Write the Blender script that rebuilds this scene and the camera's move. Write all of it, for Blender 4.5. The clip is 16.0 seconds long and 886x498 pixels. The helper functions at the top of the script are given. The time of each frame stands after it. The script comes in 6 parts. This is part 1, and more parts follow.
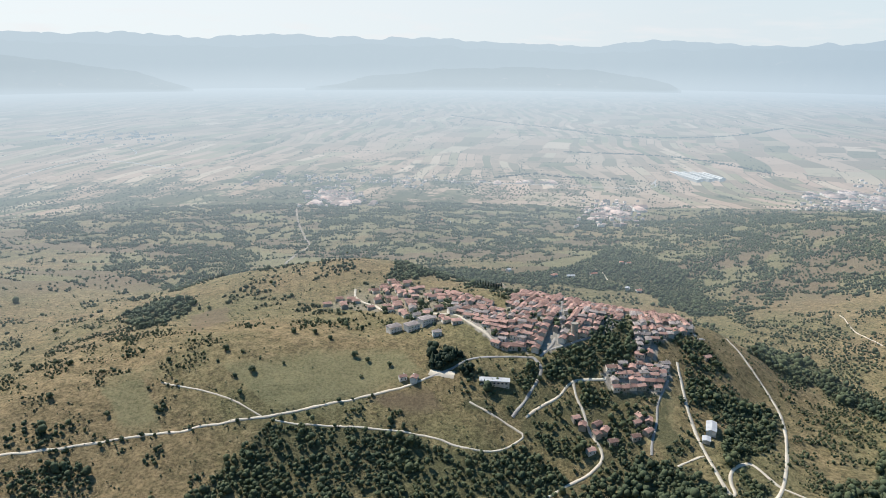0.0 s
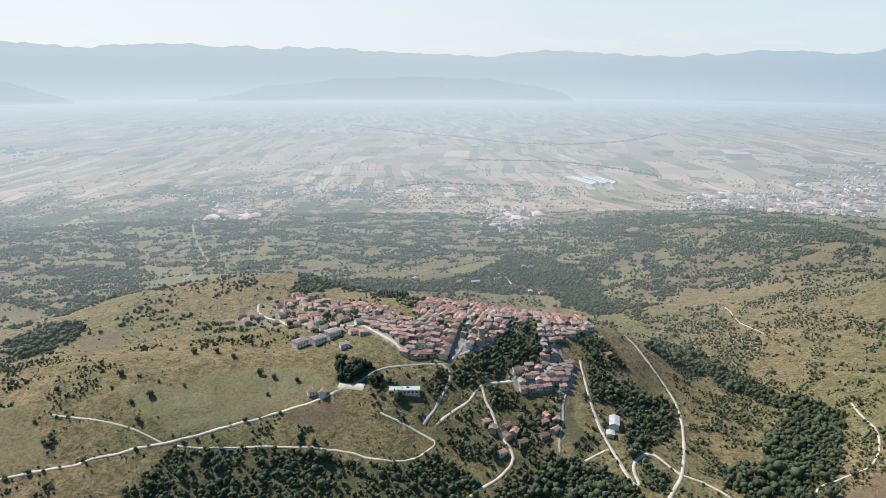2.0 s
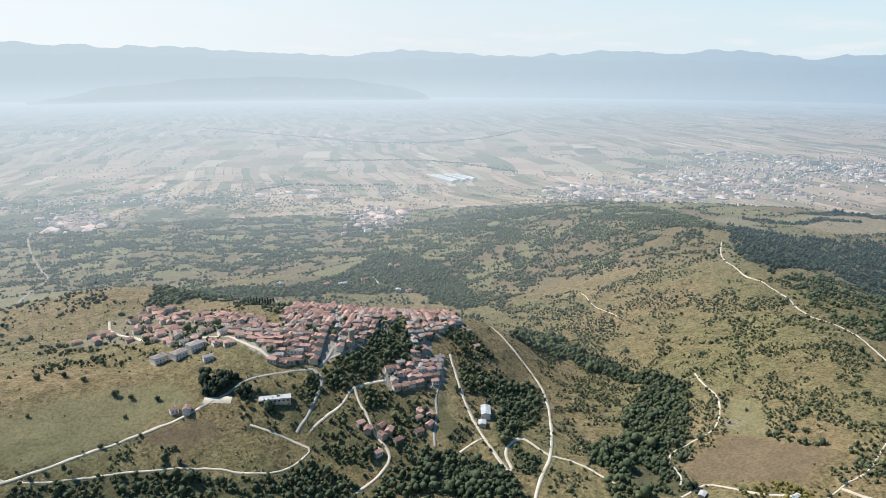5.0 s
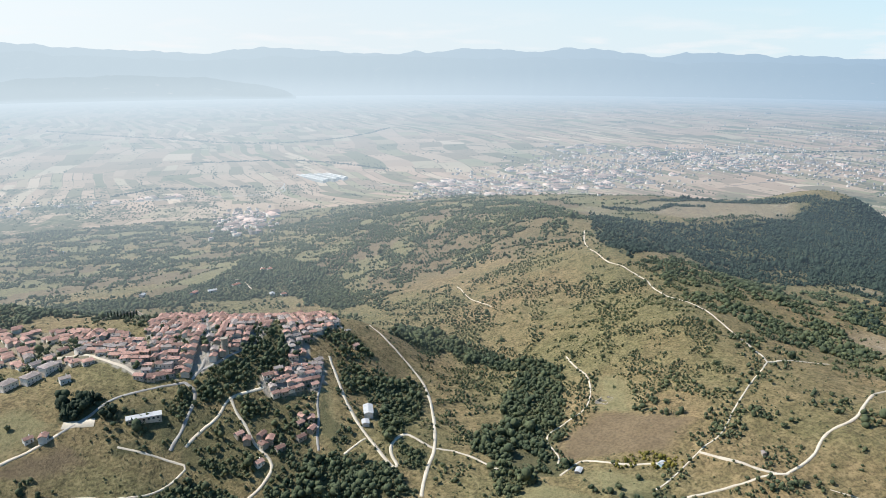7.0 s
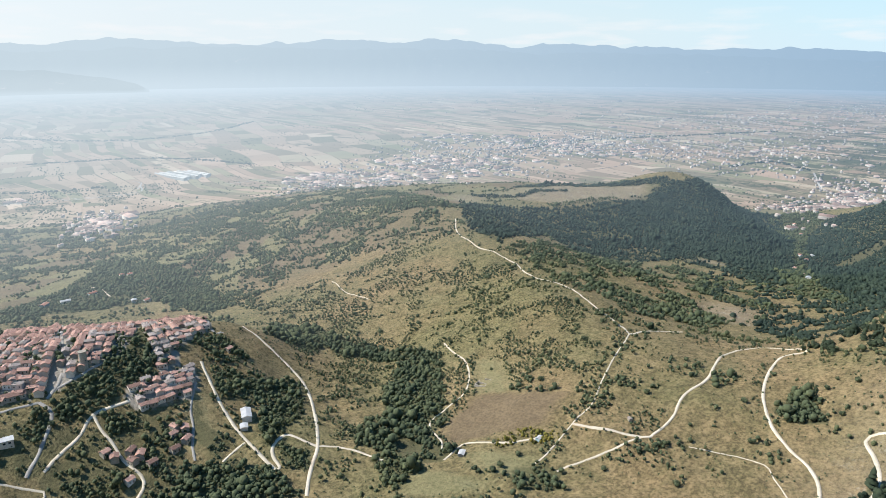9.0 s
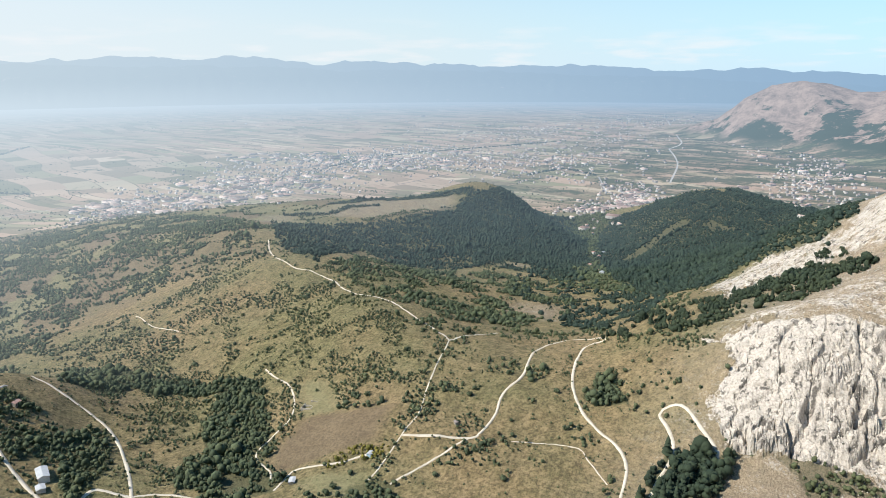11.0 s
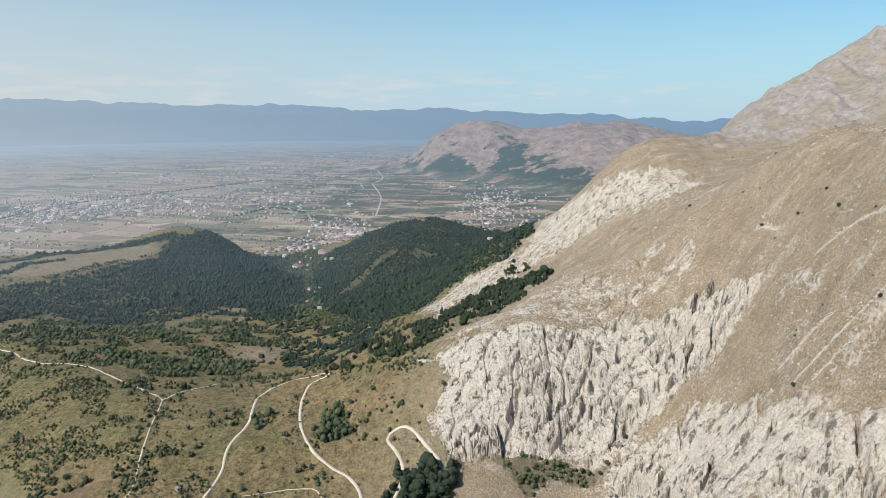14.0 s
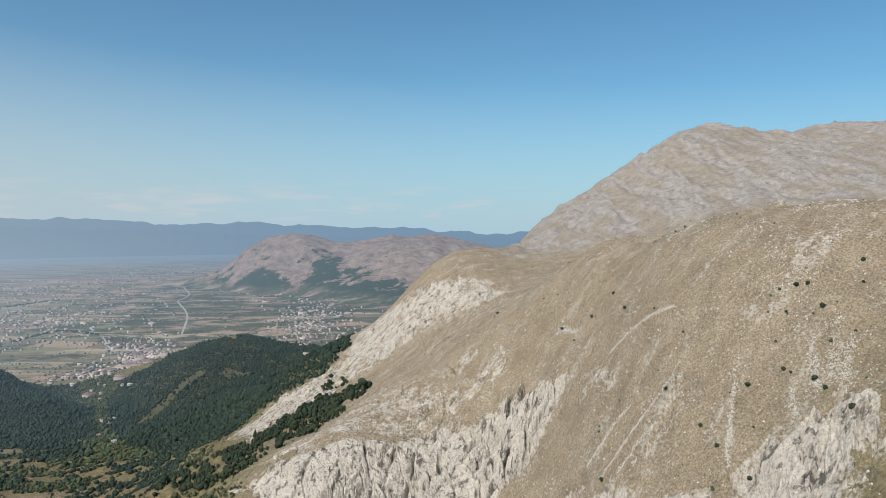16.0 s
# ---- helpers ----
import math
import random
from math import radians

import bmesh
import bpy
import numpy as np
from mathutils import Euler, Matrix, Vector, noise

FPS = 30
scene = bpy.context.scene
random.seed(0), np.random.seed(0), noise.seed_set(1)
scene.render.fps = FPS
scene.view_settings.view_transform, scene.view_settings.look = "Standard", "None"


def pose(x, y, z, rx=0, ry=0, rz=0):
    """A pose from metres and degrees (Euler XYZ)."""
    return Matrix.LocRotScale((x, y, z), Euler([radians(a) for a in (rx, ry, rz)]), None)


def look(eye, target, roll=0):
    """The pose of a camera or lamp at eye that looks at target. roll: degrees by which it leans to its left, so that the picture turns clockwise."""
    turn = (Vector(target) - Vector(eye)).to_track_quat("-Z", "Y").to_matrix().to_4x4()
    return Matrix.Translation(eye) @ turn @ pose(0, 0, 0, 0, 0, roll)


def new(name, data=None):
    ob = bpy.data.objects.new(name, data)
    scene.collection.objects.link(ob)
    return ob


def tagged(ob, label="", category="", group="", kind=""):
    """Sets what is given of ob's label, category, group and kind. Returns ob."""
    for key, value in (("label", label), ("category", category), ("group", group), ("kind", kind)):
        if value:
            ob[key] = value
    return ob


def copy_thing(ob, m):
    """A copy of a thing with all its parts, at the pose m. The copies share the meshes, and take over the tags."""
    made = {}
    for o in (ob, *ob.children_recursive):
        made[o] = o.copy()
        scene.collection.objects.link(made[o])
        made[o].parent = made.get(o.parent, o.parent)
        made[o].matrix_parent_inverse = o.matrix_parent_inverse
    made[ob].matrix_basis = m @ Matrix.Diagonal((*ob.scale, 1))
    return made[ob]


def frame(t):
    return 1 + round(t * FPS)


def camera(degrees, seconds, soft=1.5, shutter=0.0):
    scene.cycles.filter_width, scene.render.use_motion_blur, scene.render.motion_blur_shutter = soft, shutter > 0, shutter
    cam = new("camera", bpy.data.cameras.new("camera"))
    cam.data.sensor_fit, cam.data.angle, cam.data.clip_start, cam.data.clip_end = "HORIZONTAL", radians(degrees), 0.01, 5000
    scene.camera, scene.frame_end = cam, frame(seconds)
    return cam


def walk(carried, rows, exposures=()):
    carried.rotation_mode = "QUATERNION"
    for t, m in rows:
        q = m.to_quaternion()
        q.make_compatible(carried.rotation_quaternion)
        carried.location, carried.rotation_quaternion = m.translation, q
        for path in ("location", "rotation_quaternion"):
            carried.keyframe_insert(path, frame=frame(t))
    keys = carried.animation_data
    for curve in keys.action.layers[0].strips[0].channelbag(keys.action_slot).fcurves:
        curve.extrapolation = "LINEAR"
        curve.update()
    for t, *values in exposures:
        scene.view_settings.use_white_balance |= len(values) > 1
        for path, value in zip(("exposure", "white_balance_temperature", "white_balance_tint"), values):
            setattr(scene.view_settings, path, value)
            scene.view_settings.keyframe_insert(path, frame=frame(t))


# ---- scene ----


# the drone hovers and turns: seconds, yaw, pitch, roll
EYE = Vector((0.0, 0.0, 600.0))
cam = camera(64.64, 16.0, soft=0.5)
TURNS = [
    (0, 0.00, -15.52, -0.21),
    (0.5, -1.91, -15.13, -0.19),
    (1, -3.78, -15.08, -0.17),
    (1.5, -5.53, -14.82, -0.22),
    (2, -8.07, -14.75, -0.13),
    (2.5, -11.24, -14.74, -0.09),
    (3, -14.18, -14.72, -0.02),
    (5.5, -21.12, -14.78, -0.11),
    (6, -23.76, -14.81, -0.09),
    (6.5, -26.88, -14.88, -0.07),
    (7, -29.99, -14.93, -0.01),
    (7.5, -33.23, -14.98, 0.07),
    (8, -35.52, -15.50, 0.11),
    (10.5, -51.89, -14.37, 0.23),
    (11, -56.16, -14.37, 0.26),
    (11.5, -59.08, -15.37, 0.10),
    (12, -61.59, -15.54, 0.13),
    (12.5, -63.91, -13.83, 0.05),
    (13, -70.83, -13.49, 0.15),
    (13.5, -76.08, -13.54, 0.17),
    (14, -79.77, -11.38, 0.09),
    (14.5, -82.15, -10.54, 0.04),
    (15, -87.03, -8.22, 0.09),
    (15.5, -92.51, -5.30, 0.24),
    (16, -94.83, -2.22, 0.09),
]
walk(cam, [(t, pose(*EYE, 90 + pitch, roll, yaw)) for t, yaw, pitch, roll in TURNS],
     [(0.0, 0.42), (3.0, 0.44), (8.0, 0.56), (11.0, 0.54), (12.5, 0.46), (14.0, 0.14), (16.0, -0.06)])

# daylight: a clear sky and a mid-morning sun to the left of the village
SUN_AZIMUTH, SUN_HEIGHT = 45.0, 46.0
world = bpy.data.worlds.new("sky")
scene.world = world
world.use_nodes = True
tree = world.node_tree
sky = tree.nodes.new("ShaderNodeTexSky")
sky.sky_type, sky.sun_disc = "NISHITA", False
sky.sun_elevation, sky.sun_rotation = radians(SUN_HEIGHT), radians(-SUN_AZIMUTH)
sky.altitude, sky.air_density, sky.dust_density, sky.ozone_density = 1100, 1.1, 0.4, 2.5
# pale summer haze low over the horizon, whiter towards the sun
way = tree.nodes.new("ShaderNodeTexCoord")
axes = tree.nodes.new("ShaderNodeSeparateXYZ")
tree.links.new(way.outputs["Generated"], axes.inputs[0])
facing = tree.nodes.new("ShaderNodeVectorMath")
facing.operation = "DOT_PRODUCT"
facing.inputs[1].default_value = (-math.sin(radians(SUN_AZIMUTH)), math.cos(radians(SUN_AZIMUTH)), 0)
tree.links.new(way.outputs["Generated"], facing.inputs[0])


def world_ramp(value, stops):
    ramp = tree.nodes.new("ShaderNodeValToRGB")
    while len(ramp.color_ramp.elements) < len(stops):
        ramp.color_ramp.elements.new(0.5)
    for el, (pos, col) in zip(ramp.color_ramp.elements, stops):
        el.position, el.color = pos, (*col, 1)
    tree.links.new(value, ramp.inputs[0])
    return ramp.outputs[0]


around = tree.nodes.new("ShaderNodeMath")
around.operation = "MULTIPLY_ADD"
around.inputs[1].default_value, around.inputs[2].default_value = 0.5, 0.5
tree.links.new(facing.outputs["Value"], around.inputs[0])
lift = tree.nodes.new("ShaderNodeMath")
lift.operation = "MULTIPLY_ADD"
lift.inputs[1].default_value, lift.inputs[2].default_value = -0.085, 0.0
tree.links.new(facing.outputs["Value"], lift.inputs[0])
rise = tree.nodes.new("ShaderNodeMath")
tree.links.new(axes.outputs[2], rise.inputs[0])
tree.links.new(lift.outputs[0], rise.inputs[1])
low = world_ramp(rise.outputs[0], [(0.0, (0.97,) * 3), (0.05, (0.92,) * 3), (0.12, (0.72,) * 3), (0.26, (0.14,) * 3), (0.5, (0.0,) * 3)])
pale = world_ramp(around.outputs[0], [(0.13, (4.35, 5.95, 7.2)), (0.42, (5.1, 5.9, 6.4)), (0.72, (5.6, 6.1, 6.45)), (1.0, (6.6, 6.95, 7.15))])
haze_mix = tree.nodes.new("ShaderNodeMix")
haze_mix.data_type = "RGBA"
tree.links.new(low, haze_mix.inputs[0])
clear = tree.nodes.new("ShaderNodeMix")
clear.data_type, clear.blend_type = "RGBA", "MULTIPLY"
clear.inputs[0].default_value = 1.0
clear.inputs[7].default_value = (0.54, 0.98, 1.10, 1)
tree.links.new(sky.outputs[0], clear.inputs[6])
tree.links.new(clear.outputs[2], haze_mix.inputs[6])
tree.links.new(pale, haze_mix.inputs[7])
# thin fair-weather clouds low over the far ranges
stretch = tree.nodes.new("ShaderNodeMapping")
stretch.inputs["Scale"].default_value = (11, 11, 70)
tree.links.new(way.outputs["Generated"], stretch.inputs[0])
puffs = tree.nodes.new("ShaderNodeTexNoise")
puffs.inputs["Scale"].default_value, puffs.inputs["Detail"].default_value = 1.0, 5.0
tree.links.new(stretch.outputs[0], puffs.inputs["Vector"])
band = world_ramp(axes.outputs[2], [(0.0, (0.0,) * 3), (0.010, (0.75,) * 3), (0.03, (0.5,) * 3), (0.07, (0.0,) * 3)])
cloud = tree.nodes.new("ShaderNodeMath")
cloud.operation = "MULTIPLY"
tree.links.new(world_ramp(puffs.outputs[0], [(0.52, (0.0,) * 3), (0.72, (1.0,) * 3)]), cloud.inputs[0])
tree.links.new(band, cloud.inputs[1])
cloudy = tree.nodes.new("ShaderNodeMix")
cloudy.data_type = "RGBA"
cloudy.inputs[7].default_value = (6.6, 6.5, 6.6, 1)
tree.links.new(cloud.outputs[0], cloudy.inputs[0])
tree.links.new(haze_mix.outputs[2], cloudy.inputs[6])
tree.links.new(cloudy.outputs[2], tree.nodes["Background"].inputs[0])
tree.nodes["Background"].inputs[1].default_value = 0.1
sun = new("sun", bpy.data.lights.new("sun", "SUN"))
sun.data.energy, sun.data.angle, sun.data.color = 4.8, radians(0.55), (1.0, 0.95, 0.87)
toward = Vector((-math.sin(radians(SUN_AZIMUTH)) * math.cos(radians(SUN_HEIGHT)), math.cos(radians(SUN_AZIMUTH)) * math.cos(radians(SUN_HEIGHT)), math.sin(radians(SUN_HEIGHT))))
sun.matrix_world = look(toward * 900 + EYE, EYE)


# materials
def shader(name, rough=0.9):
    mat = bpy.data.materials.new(name)
    mat.use_nodes = True
    bsdf = mat.node_tree.nodes["Principled BSDF"]
    bsdf.inputs["Roughness"].default_value = rough
    bsdf.inputs["Specular IOR Level"].default_value = 0.25
    return mat, mat.node_tree, bsdf


def hazed(mat):
    """Paints haze as emission over what is far off: the map "air" of a far mesh holds its colour and amount."""
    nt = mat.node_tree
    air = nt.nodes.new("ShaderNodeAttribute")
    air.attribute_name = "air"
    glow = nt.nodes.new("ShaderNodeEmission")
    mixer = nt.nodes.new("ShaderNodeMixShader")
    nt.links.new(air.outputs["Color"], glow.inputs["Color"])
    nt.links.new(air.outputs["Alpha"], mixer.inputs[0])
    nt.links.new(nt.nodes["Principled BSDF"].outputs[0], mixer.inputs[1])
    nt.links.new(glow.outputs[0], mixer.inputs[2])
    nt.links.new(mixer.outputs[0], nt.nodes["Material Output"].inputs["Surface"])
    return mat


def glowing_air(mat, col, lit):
    """The far backdrop glows: its daylight is painted in as emission strength, with painted haze laid over it."""
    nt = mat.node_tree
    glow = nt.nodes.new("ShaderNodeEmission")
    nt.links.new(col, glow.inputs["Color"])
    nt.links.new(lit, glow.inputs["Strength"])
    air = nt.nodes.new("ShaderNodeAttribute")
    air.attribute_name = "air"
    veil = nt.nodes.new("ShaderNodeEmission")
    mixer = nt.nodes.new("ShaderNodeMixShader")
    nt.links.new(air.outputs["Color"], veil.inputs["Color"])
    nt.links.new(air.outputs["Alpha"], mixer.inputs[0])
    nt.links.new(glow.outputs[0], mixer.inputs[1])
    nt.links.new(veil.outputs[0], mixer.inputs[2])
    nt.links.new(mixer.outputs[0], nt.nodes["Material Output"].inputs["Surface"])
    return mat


def noise_node(nt, scale, detail=4.0, rough=0.55, vector=None, stretch=None):
    tex = nt.nodes.new("ShaderNodeTexNoise")
    tex.inputs["Scale"].default_value, tex.inputs["Detail"].default_value = scale, detail
    tex.inputs["Roughness"].default_value = rough
    if vector is None:
        vector = nt.nodes.new("ShaderNodeTexCoord").outputs["Object"]
    if stretch is not None:
        mp = nt.nodes.new("ShaderNodeMapping")
        mp.inputs["Scale"].default_value = stretch
        nt.links.new(vector, mp.inputs[0])
        vector = mp.outputs[0]
    nt.links.new(vector, tex.inputs["Vector"])
    return tex.outputs[0]


def ramp_node(nt, value, stops):
    ramp = nt.nodes.new("ShaderNodeValToRGB")
    while len(ramp.color_ramp.elements) < len(stops):
        ramp.color_ramp.elements.new(0.5)
    for el, (pos, col) in zip(ramp.color_ramp.elements, stops):
        el.position, el.color = pos, (*col, 1) if len(col) == 3 else col
    nt.links.new(value, ramp.inputs[0])
    return ramp.outputs[0]


def grey(v):
    return (v, v, v)


def mix_node(nt, fac, a, b, blend="MIX"):
    m = nt.nodes.new("ShaderNodeMix")
    m.data_type, m.blend_type = "RGBA", blend
    for socket, value in ((m.inputs[0], fac), (m.inputs[6], a), (m.inputs[7], b)):
        if isinstance(value, (int, float)):
            socket.default_value = value
        elif isinstance(value, tuple):
            socket.default_value = (*value, 1)
        else:
            nt.links.new(value, socket)
    return m.outputs[2]


def math_node(nt, op, a, b=0.0):
    m = nt.nodes.new("ShaderNodeMath")
    m.operation = op
    for socket, value in ((m.inputs[0], a), (m.inputs[1], b)):
        if isinstance(value, (int, float)):
            socket.default_value = value
        else:
            nt.links.new(value, socket)
    return m.outputs[0]


def bump_node(nt, bsdf, height, strength, distance):
    b = nt.nodes.new("ShaderNodeBump")
    b.inputs["Strength"].default_value, b.inputs["Distance"].default_value = strength, distance
    nt.links.new(height, b.inputs["Height"])
    nt.links.new(b.outputs[0], bsdf.inputs["Normal"])


def mottled(name, dark, light, scale, rough=0.9, bump=0.0, dist=0.1, fine=None, per_object=0.0, per_island=0.0):
    """A surface of two tones, mixed by a coarse and a fine grain, that may differ from thing to thing."""
    mat, nt, bsdf = shader(name, rough)
    coarse = noise_node(nt, scale)
    grain = noise_node(nt, fine or scale * 9, 3.0)
    fac = math_node(nt, "ADD", math_node(nt, "MULTIPLY", coarse, 0.6), math_node(nt, "MULTIPLY", grain, 0.4))
    col = ramp_node(nt, fac, [(0.32, dark), (0.68, light)])
    for amount, source in ((per_object, "ShaderNodeObjectInfo"), (per_island, "ShaderNodeNewGeometry")):
        if amount:
            info = nt.nodes.new(source)
            rnd = info.outputs["Random"] if source == "ShaderNodeObjectInfo" else info.outputs["Random Per Island"]
            col = mix_node(nt, 1.0, col, ramp_node(nt, rnd, [(0.0, grey(1 - amount)), (1.0, grey(1 + amount))]), "MULTIPLY")
    nt.links.new(col, bsdf.inputs["Base Color"])
    if bump:
        bump_node(nt, bsdf, grain, bump, dist)
    return mat


def ground_material():
    """Dry pasture, green meadow, tilled earth and bare limestone, laid out by the cover map of the ground."""
    mat, nt, bsdf = shader("pasture_and_rock", 0.95)
    cover = nt.nodes.new("ShaderNodeAttribute")
    cover.attribute_name = "cover"
    sep = nt.nodes.new("ShaderNodeSeparateColor")
    nt.links.new(cover.outputs["Color"], sep.inputs[0])
    rock_map, green_map, tilled_map = sep.outputs[0], sep.outputs[1], sep.outputs[2]
    broad, mid, fine = noise_node(nt, 0.006, 5), noise_node(nt, 0.035, 5, 0.62), noise_node(nt, 0.35, 4, 0.65)
    dry = mix_node(nt, mid, (0.150, 0.113, 0.060), (0.285, 0.217, 0.120))
    dry = mix_node(nt, ramp_node(nt, broad, [(0.40, grey(0)), (0.62, grey(0.75))]), dry, (0.150, 0.142, 0.070))
    tan = mix_node(nt, mid, (0.250, 0.194, 0.128), (0.350, 0.280, 0.196))
    tuft = ramp_node(nt, fine, [(0.36, grey(0.42)), (0.58, grey(1.2))])
    dry = mix_node(nt, 0.8, dry, tuft, "MULTIPLY")
    patch = noise_node(nt, 0.11, 5, 0.7)
    dry = mix_node(nt, 0.75, dry, ramp_node(nt, patch, [(0.38, (0.54, 0.57, 0.47)), (0.60, (1.24, 1.18, 1.10))]), "MULTIPLY")
    streak = noise_node(nt, 0.055, 7, 0.74, stretch=(1.2, 0.75, 0.6))
    tan = mix_node(nt, 0.5, tan, ramp_node(nt, streak, [(0.38, grey(0.62)), (0.62, grey(1.22))]), "MULTIPLY")
    tan = mix_node(nt, 0.2, tan, tuft, "MULTIPLY")
    tan = mix_node(nt, 0.9, tan, ramp_node(nt, noise_node(nt, 0.8, 4, 0.8), [(0.40, grey(0.48)), (0.57, grey(1.26))]), "MULTIPLY")
    stony = math_node(nt, "ADD", math_node(nt, "MULTIPLY", noise_node(nt, 0.45, 5, 0.7), 0.55), math_node(nt, "MULTIPLY", noise_node(nt, 0.05, 6, 0.7, stretch=(1.3, 0.8, 0.35)), 0.45))
    tan = mix_node(nt, ramp_node(nt, stony, [(0.54, grey(0)), (0.61, grey(0.85))]), tan, (0.45, 0.415, 0.36))
    dry = mix_node(nt, cover.outputs["Alpha"], dry, tan)
    green = mix_node(nt, mid, (0.155, 0.146, 0.070), (0.245, 0.226, 0.120))
    green = mix_node(nt, 0.4, green, tuft, "MULTIPLY")
    tilled = mix_node(nt, mid, (0.120, 0.086, 0.052), (0.185, 0.138, 0.088))
    tilled = mix_node(nt, 0.3, tilled, tuft, "MULTIPLY")
    stone = mix_node(nt, noise_node(nt, 0.09, 6, 0.65), (0.31, 0.275, 0.23), (0.63, 0.565, 0.48))
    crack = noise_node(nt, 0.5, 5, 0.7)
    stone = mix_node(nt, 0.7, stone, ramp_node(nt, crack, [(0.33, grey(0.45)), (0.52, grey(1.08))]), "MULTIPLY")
    # near-black bands in the stone's colour, painting the shade inside clefts
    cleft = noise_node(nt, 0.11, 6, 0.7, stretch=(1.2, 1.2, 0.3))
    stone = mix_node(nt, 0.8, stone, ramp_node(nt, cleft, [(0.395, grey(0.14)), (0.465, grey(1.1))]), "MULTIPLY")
    joints = nt.nodes.new("ShaderNodeTexVoronoi")
    joints.feature = "DISTANCE_TO_EDGE"
    joints.inputs["Scale"].default_value = 0.16
    shape = nt.nodes.new("ShaderNodeMapping")
    shape.inputs["Scale"].default_value = (1.5, 1.5, 0.55)
    nudge = nt.nodes.new("ShaderNodeVectorMath")
    nudge.operation = "MULTIPLY_ADD"
    wander = nt.nodes.new("ShaderNodeTexNoise")
    wander.inputs["Scale"].default_value, wander.inputs["Detail"].default_value = 0.12, 4.0
    place_now = nt.nodes.new("ShaderNodeTexCoord").outputs["Object"]
    nt.links.new(place_now, wander.inputs["Vector"])
    nt.links.new(wander.outputs["Color"], nudge.inputs[0])
    nudge.inputs[1].default_value = (14, 14, 14)
    nt.links.new(place_now, nudge.inputs[2])
    nt.links.new(nudge.outputs[0], shape.inputs[0])
    nt.links.new(shape.outputs[0], joints.inputs["Vector"])
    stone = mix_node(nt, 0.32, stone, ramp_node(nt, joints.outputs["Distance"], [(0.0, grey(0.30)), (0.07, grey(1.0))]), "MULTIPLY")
    rag = noise_node(nt, 0.055, 7, 0.72, stretch=(1.3, 1.3, 0.3))
    edge = math_node(nt, "ADD", rock_map, math_node(nt, "MULTIPLY", math_node(nt, "SUBTRACT", rag, 0.5), 1.1))
    edge = math_node(nt, "ADD", edge, math_node(nt, "MULTIPLY", math_node(nt, "SUBTRACT", fine, 0.5), 0.7))
    edge = ramp_node(nt, edge, [(0.36, grey(0)), (0.53, grey(1))])
    col = mix_node(nt, green_map, dry, green)
    col = mix_node(nt, tilled_map, col, tilled)
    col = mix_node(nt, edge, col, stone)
    town = nt.nodes.new("ShaderNodeAttribute")
    town.attribute_name = "town"
    layers = nt.nodes.new("ShaderNodeSeparateColor")
    nt.links.new(town.outputs["Color"], layers.inputs[0])
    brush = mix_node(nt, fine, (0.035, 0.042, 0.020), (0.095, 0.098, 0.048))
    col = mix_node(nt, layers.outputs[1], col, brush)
    block = math_node(nt, "ADD", math_node(nt, "MULTIPLY", noise_node(nt, 0.07, 7, 0.78), 0.6), math_node(nt, "MULTIPLY", noise_node(nt, 0.3, 5, 0.75), 0.4))
    grey_stone = ramp_node(nt, block, [(0.36, (0.13, 0.115, 0.10)), (0.46, (0.27, 0.24, 0.215)), (0.62, (0.43, 0.39, 0.35))])
    col = mix_node(nt, layers.outputs[2], col, grey_stone)
    col = mix_node(nt, layers.outputs[0], col, mix_node(nt, fine, (0.20, 0.18, 0.15), (0.40, 0.36, 0.31)))
    nt.links.new(col, bsdf.inputs["Base Color"])
    bump_node(nt, bsdf, math_node(nt, "ADD", fine, crack), 0.8, 1.4)
    return mat


def leaf_material(name, dark, light):
    """Foliage whose clumps differ from one another."""
    mat, nt, bsdf = shader(name, 0.85)
    info = nt.nodes.new("ShaderNodeNewGeometry")
    col = ramp_node(nt, info.outputs["Random Per Island"], [(0.0, dark), (1.0, light)])
    broad = noise_node(nt, 0.012, 3)
    col = mix_node(nt, 0.7, col, ramp_node(nt, broad, [(0.35, (0.72, 0.82, 0.86)), (0.65, (1.16, 1.10, 0.98))]), "MULTIPLY")
    nt.links.new(col, bsdf.inputs["Base Color"])
    bump_node(nt, bsdf, noise_node(nt, 1.6, 3), 0.6, 0.5)
    return mat


GROUND = ground_material()
GRAVEL = mottled("pale_limestone_gravel", (0.41, 0.355, 0.275), (0.62, 0.55, 0.445), 0.08, 0.95, 0.3, 0.1, 0.9)
ASPHALT = mottled("worn_grey_asphalt", (0.23, 0.215, 0.195), (0.36, 0.34, 0.31), 0.06, 0.9, 0.2, 0.05, 0.8)
LEAF = leaf_material("broadleaf_foliage", (0.047, 0.061, 0.032), (0.100, 0.116, 0.060))
LEAF_DARK = leaf_material("dense_oak_foliage", (0.018, 0.032, 0.024), (0.040, 0.060, 0.042))
NEEDLE = leaf_material("pine_needles", (0.022, 0.034, 0.020), (0.042, 0.056, 0.030))
GOLD_LEAF = leaf_material("yellowing_foliage", (0.10, 0.095, 0.02), (0.24, 0.20, 0.045))
BARK = mottled("grey_brown_bark", (0.06, 0.045, 0.03), (0.14, 0.11, 0.08), 1.0, 0.95)
TILE = mottled("weathered_terracotta_tiles", (0.215, 0.122, 0.096), (0.42, 0.262, 0.212), 0.5, 0.85, 0.4, 0.05, 3.0, 0.42)
PLASTER = mottled("weathered_plaster", (0.48, 0.42, 0.35), (0.76, 0.70, 0.62), 0.25, 0.92, 0.15, 0.03, 2.0, 0.35)
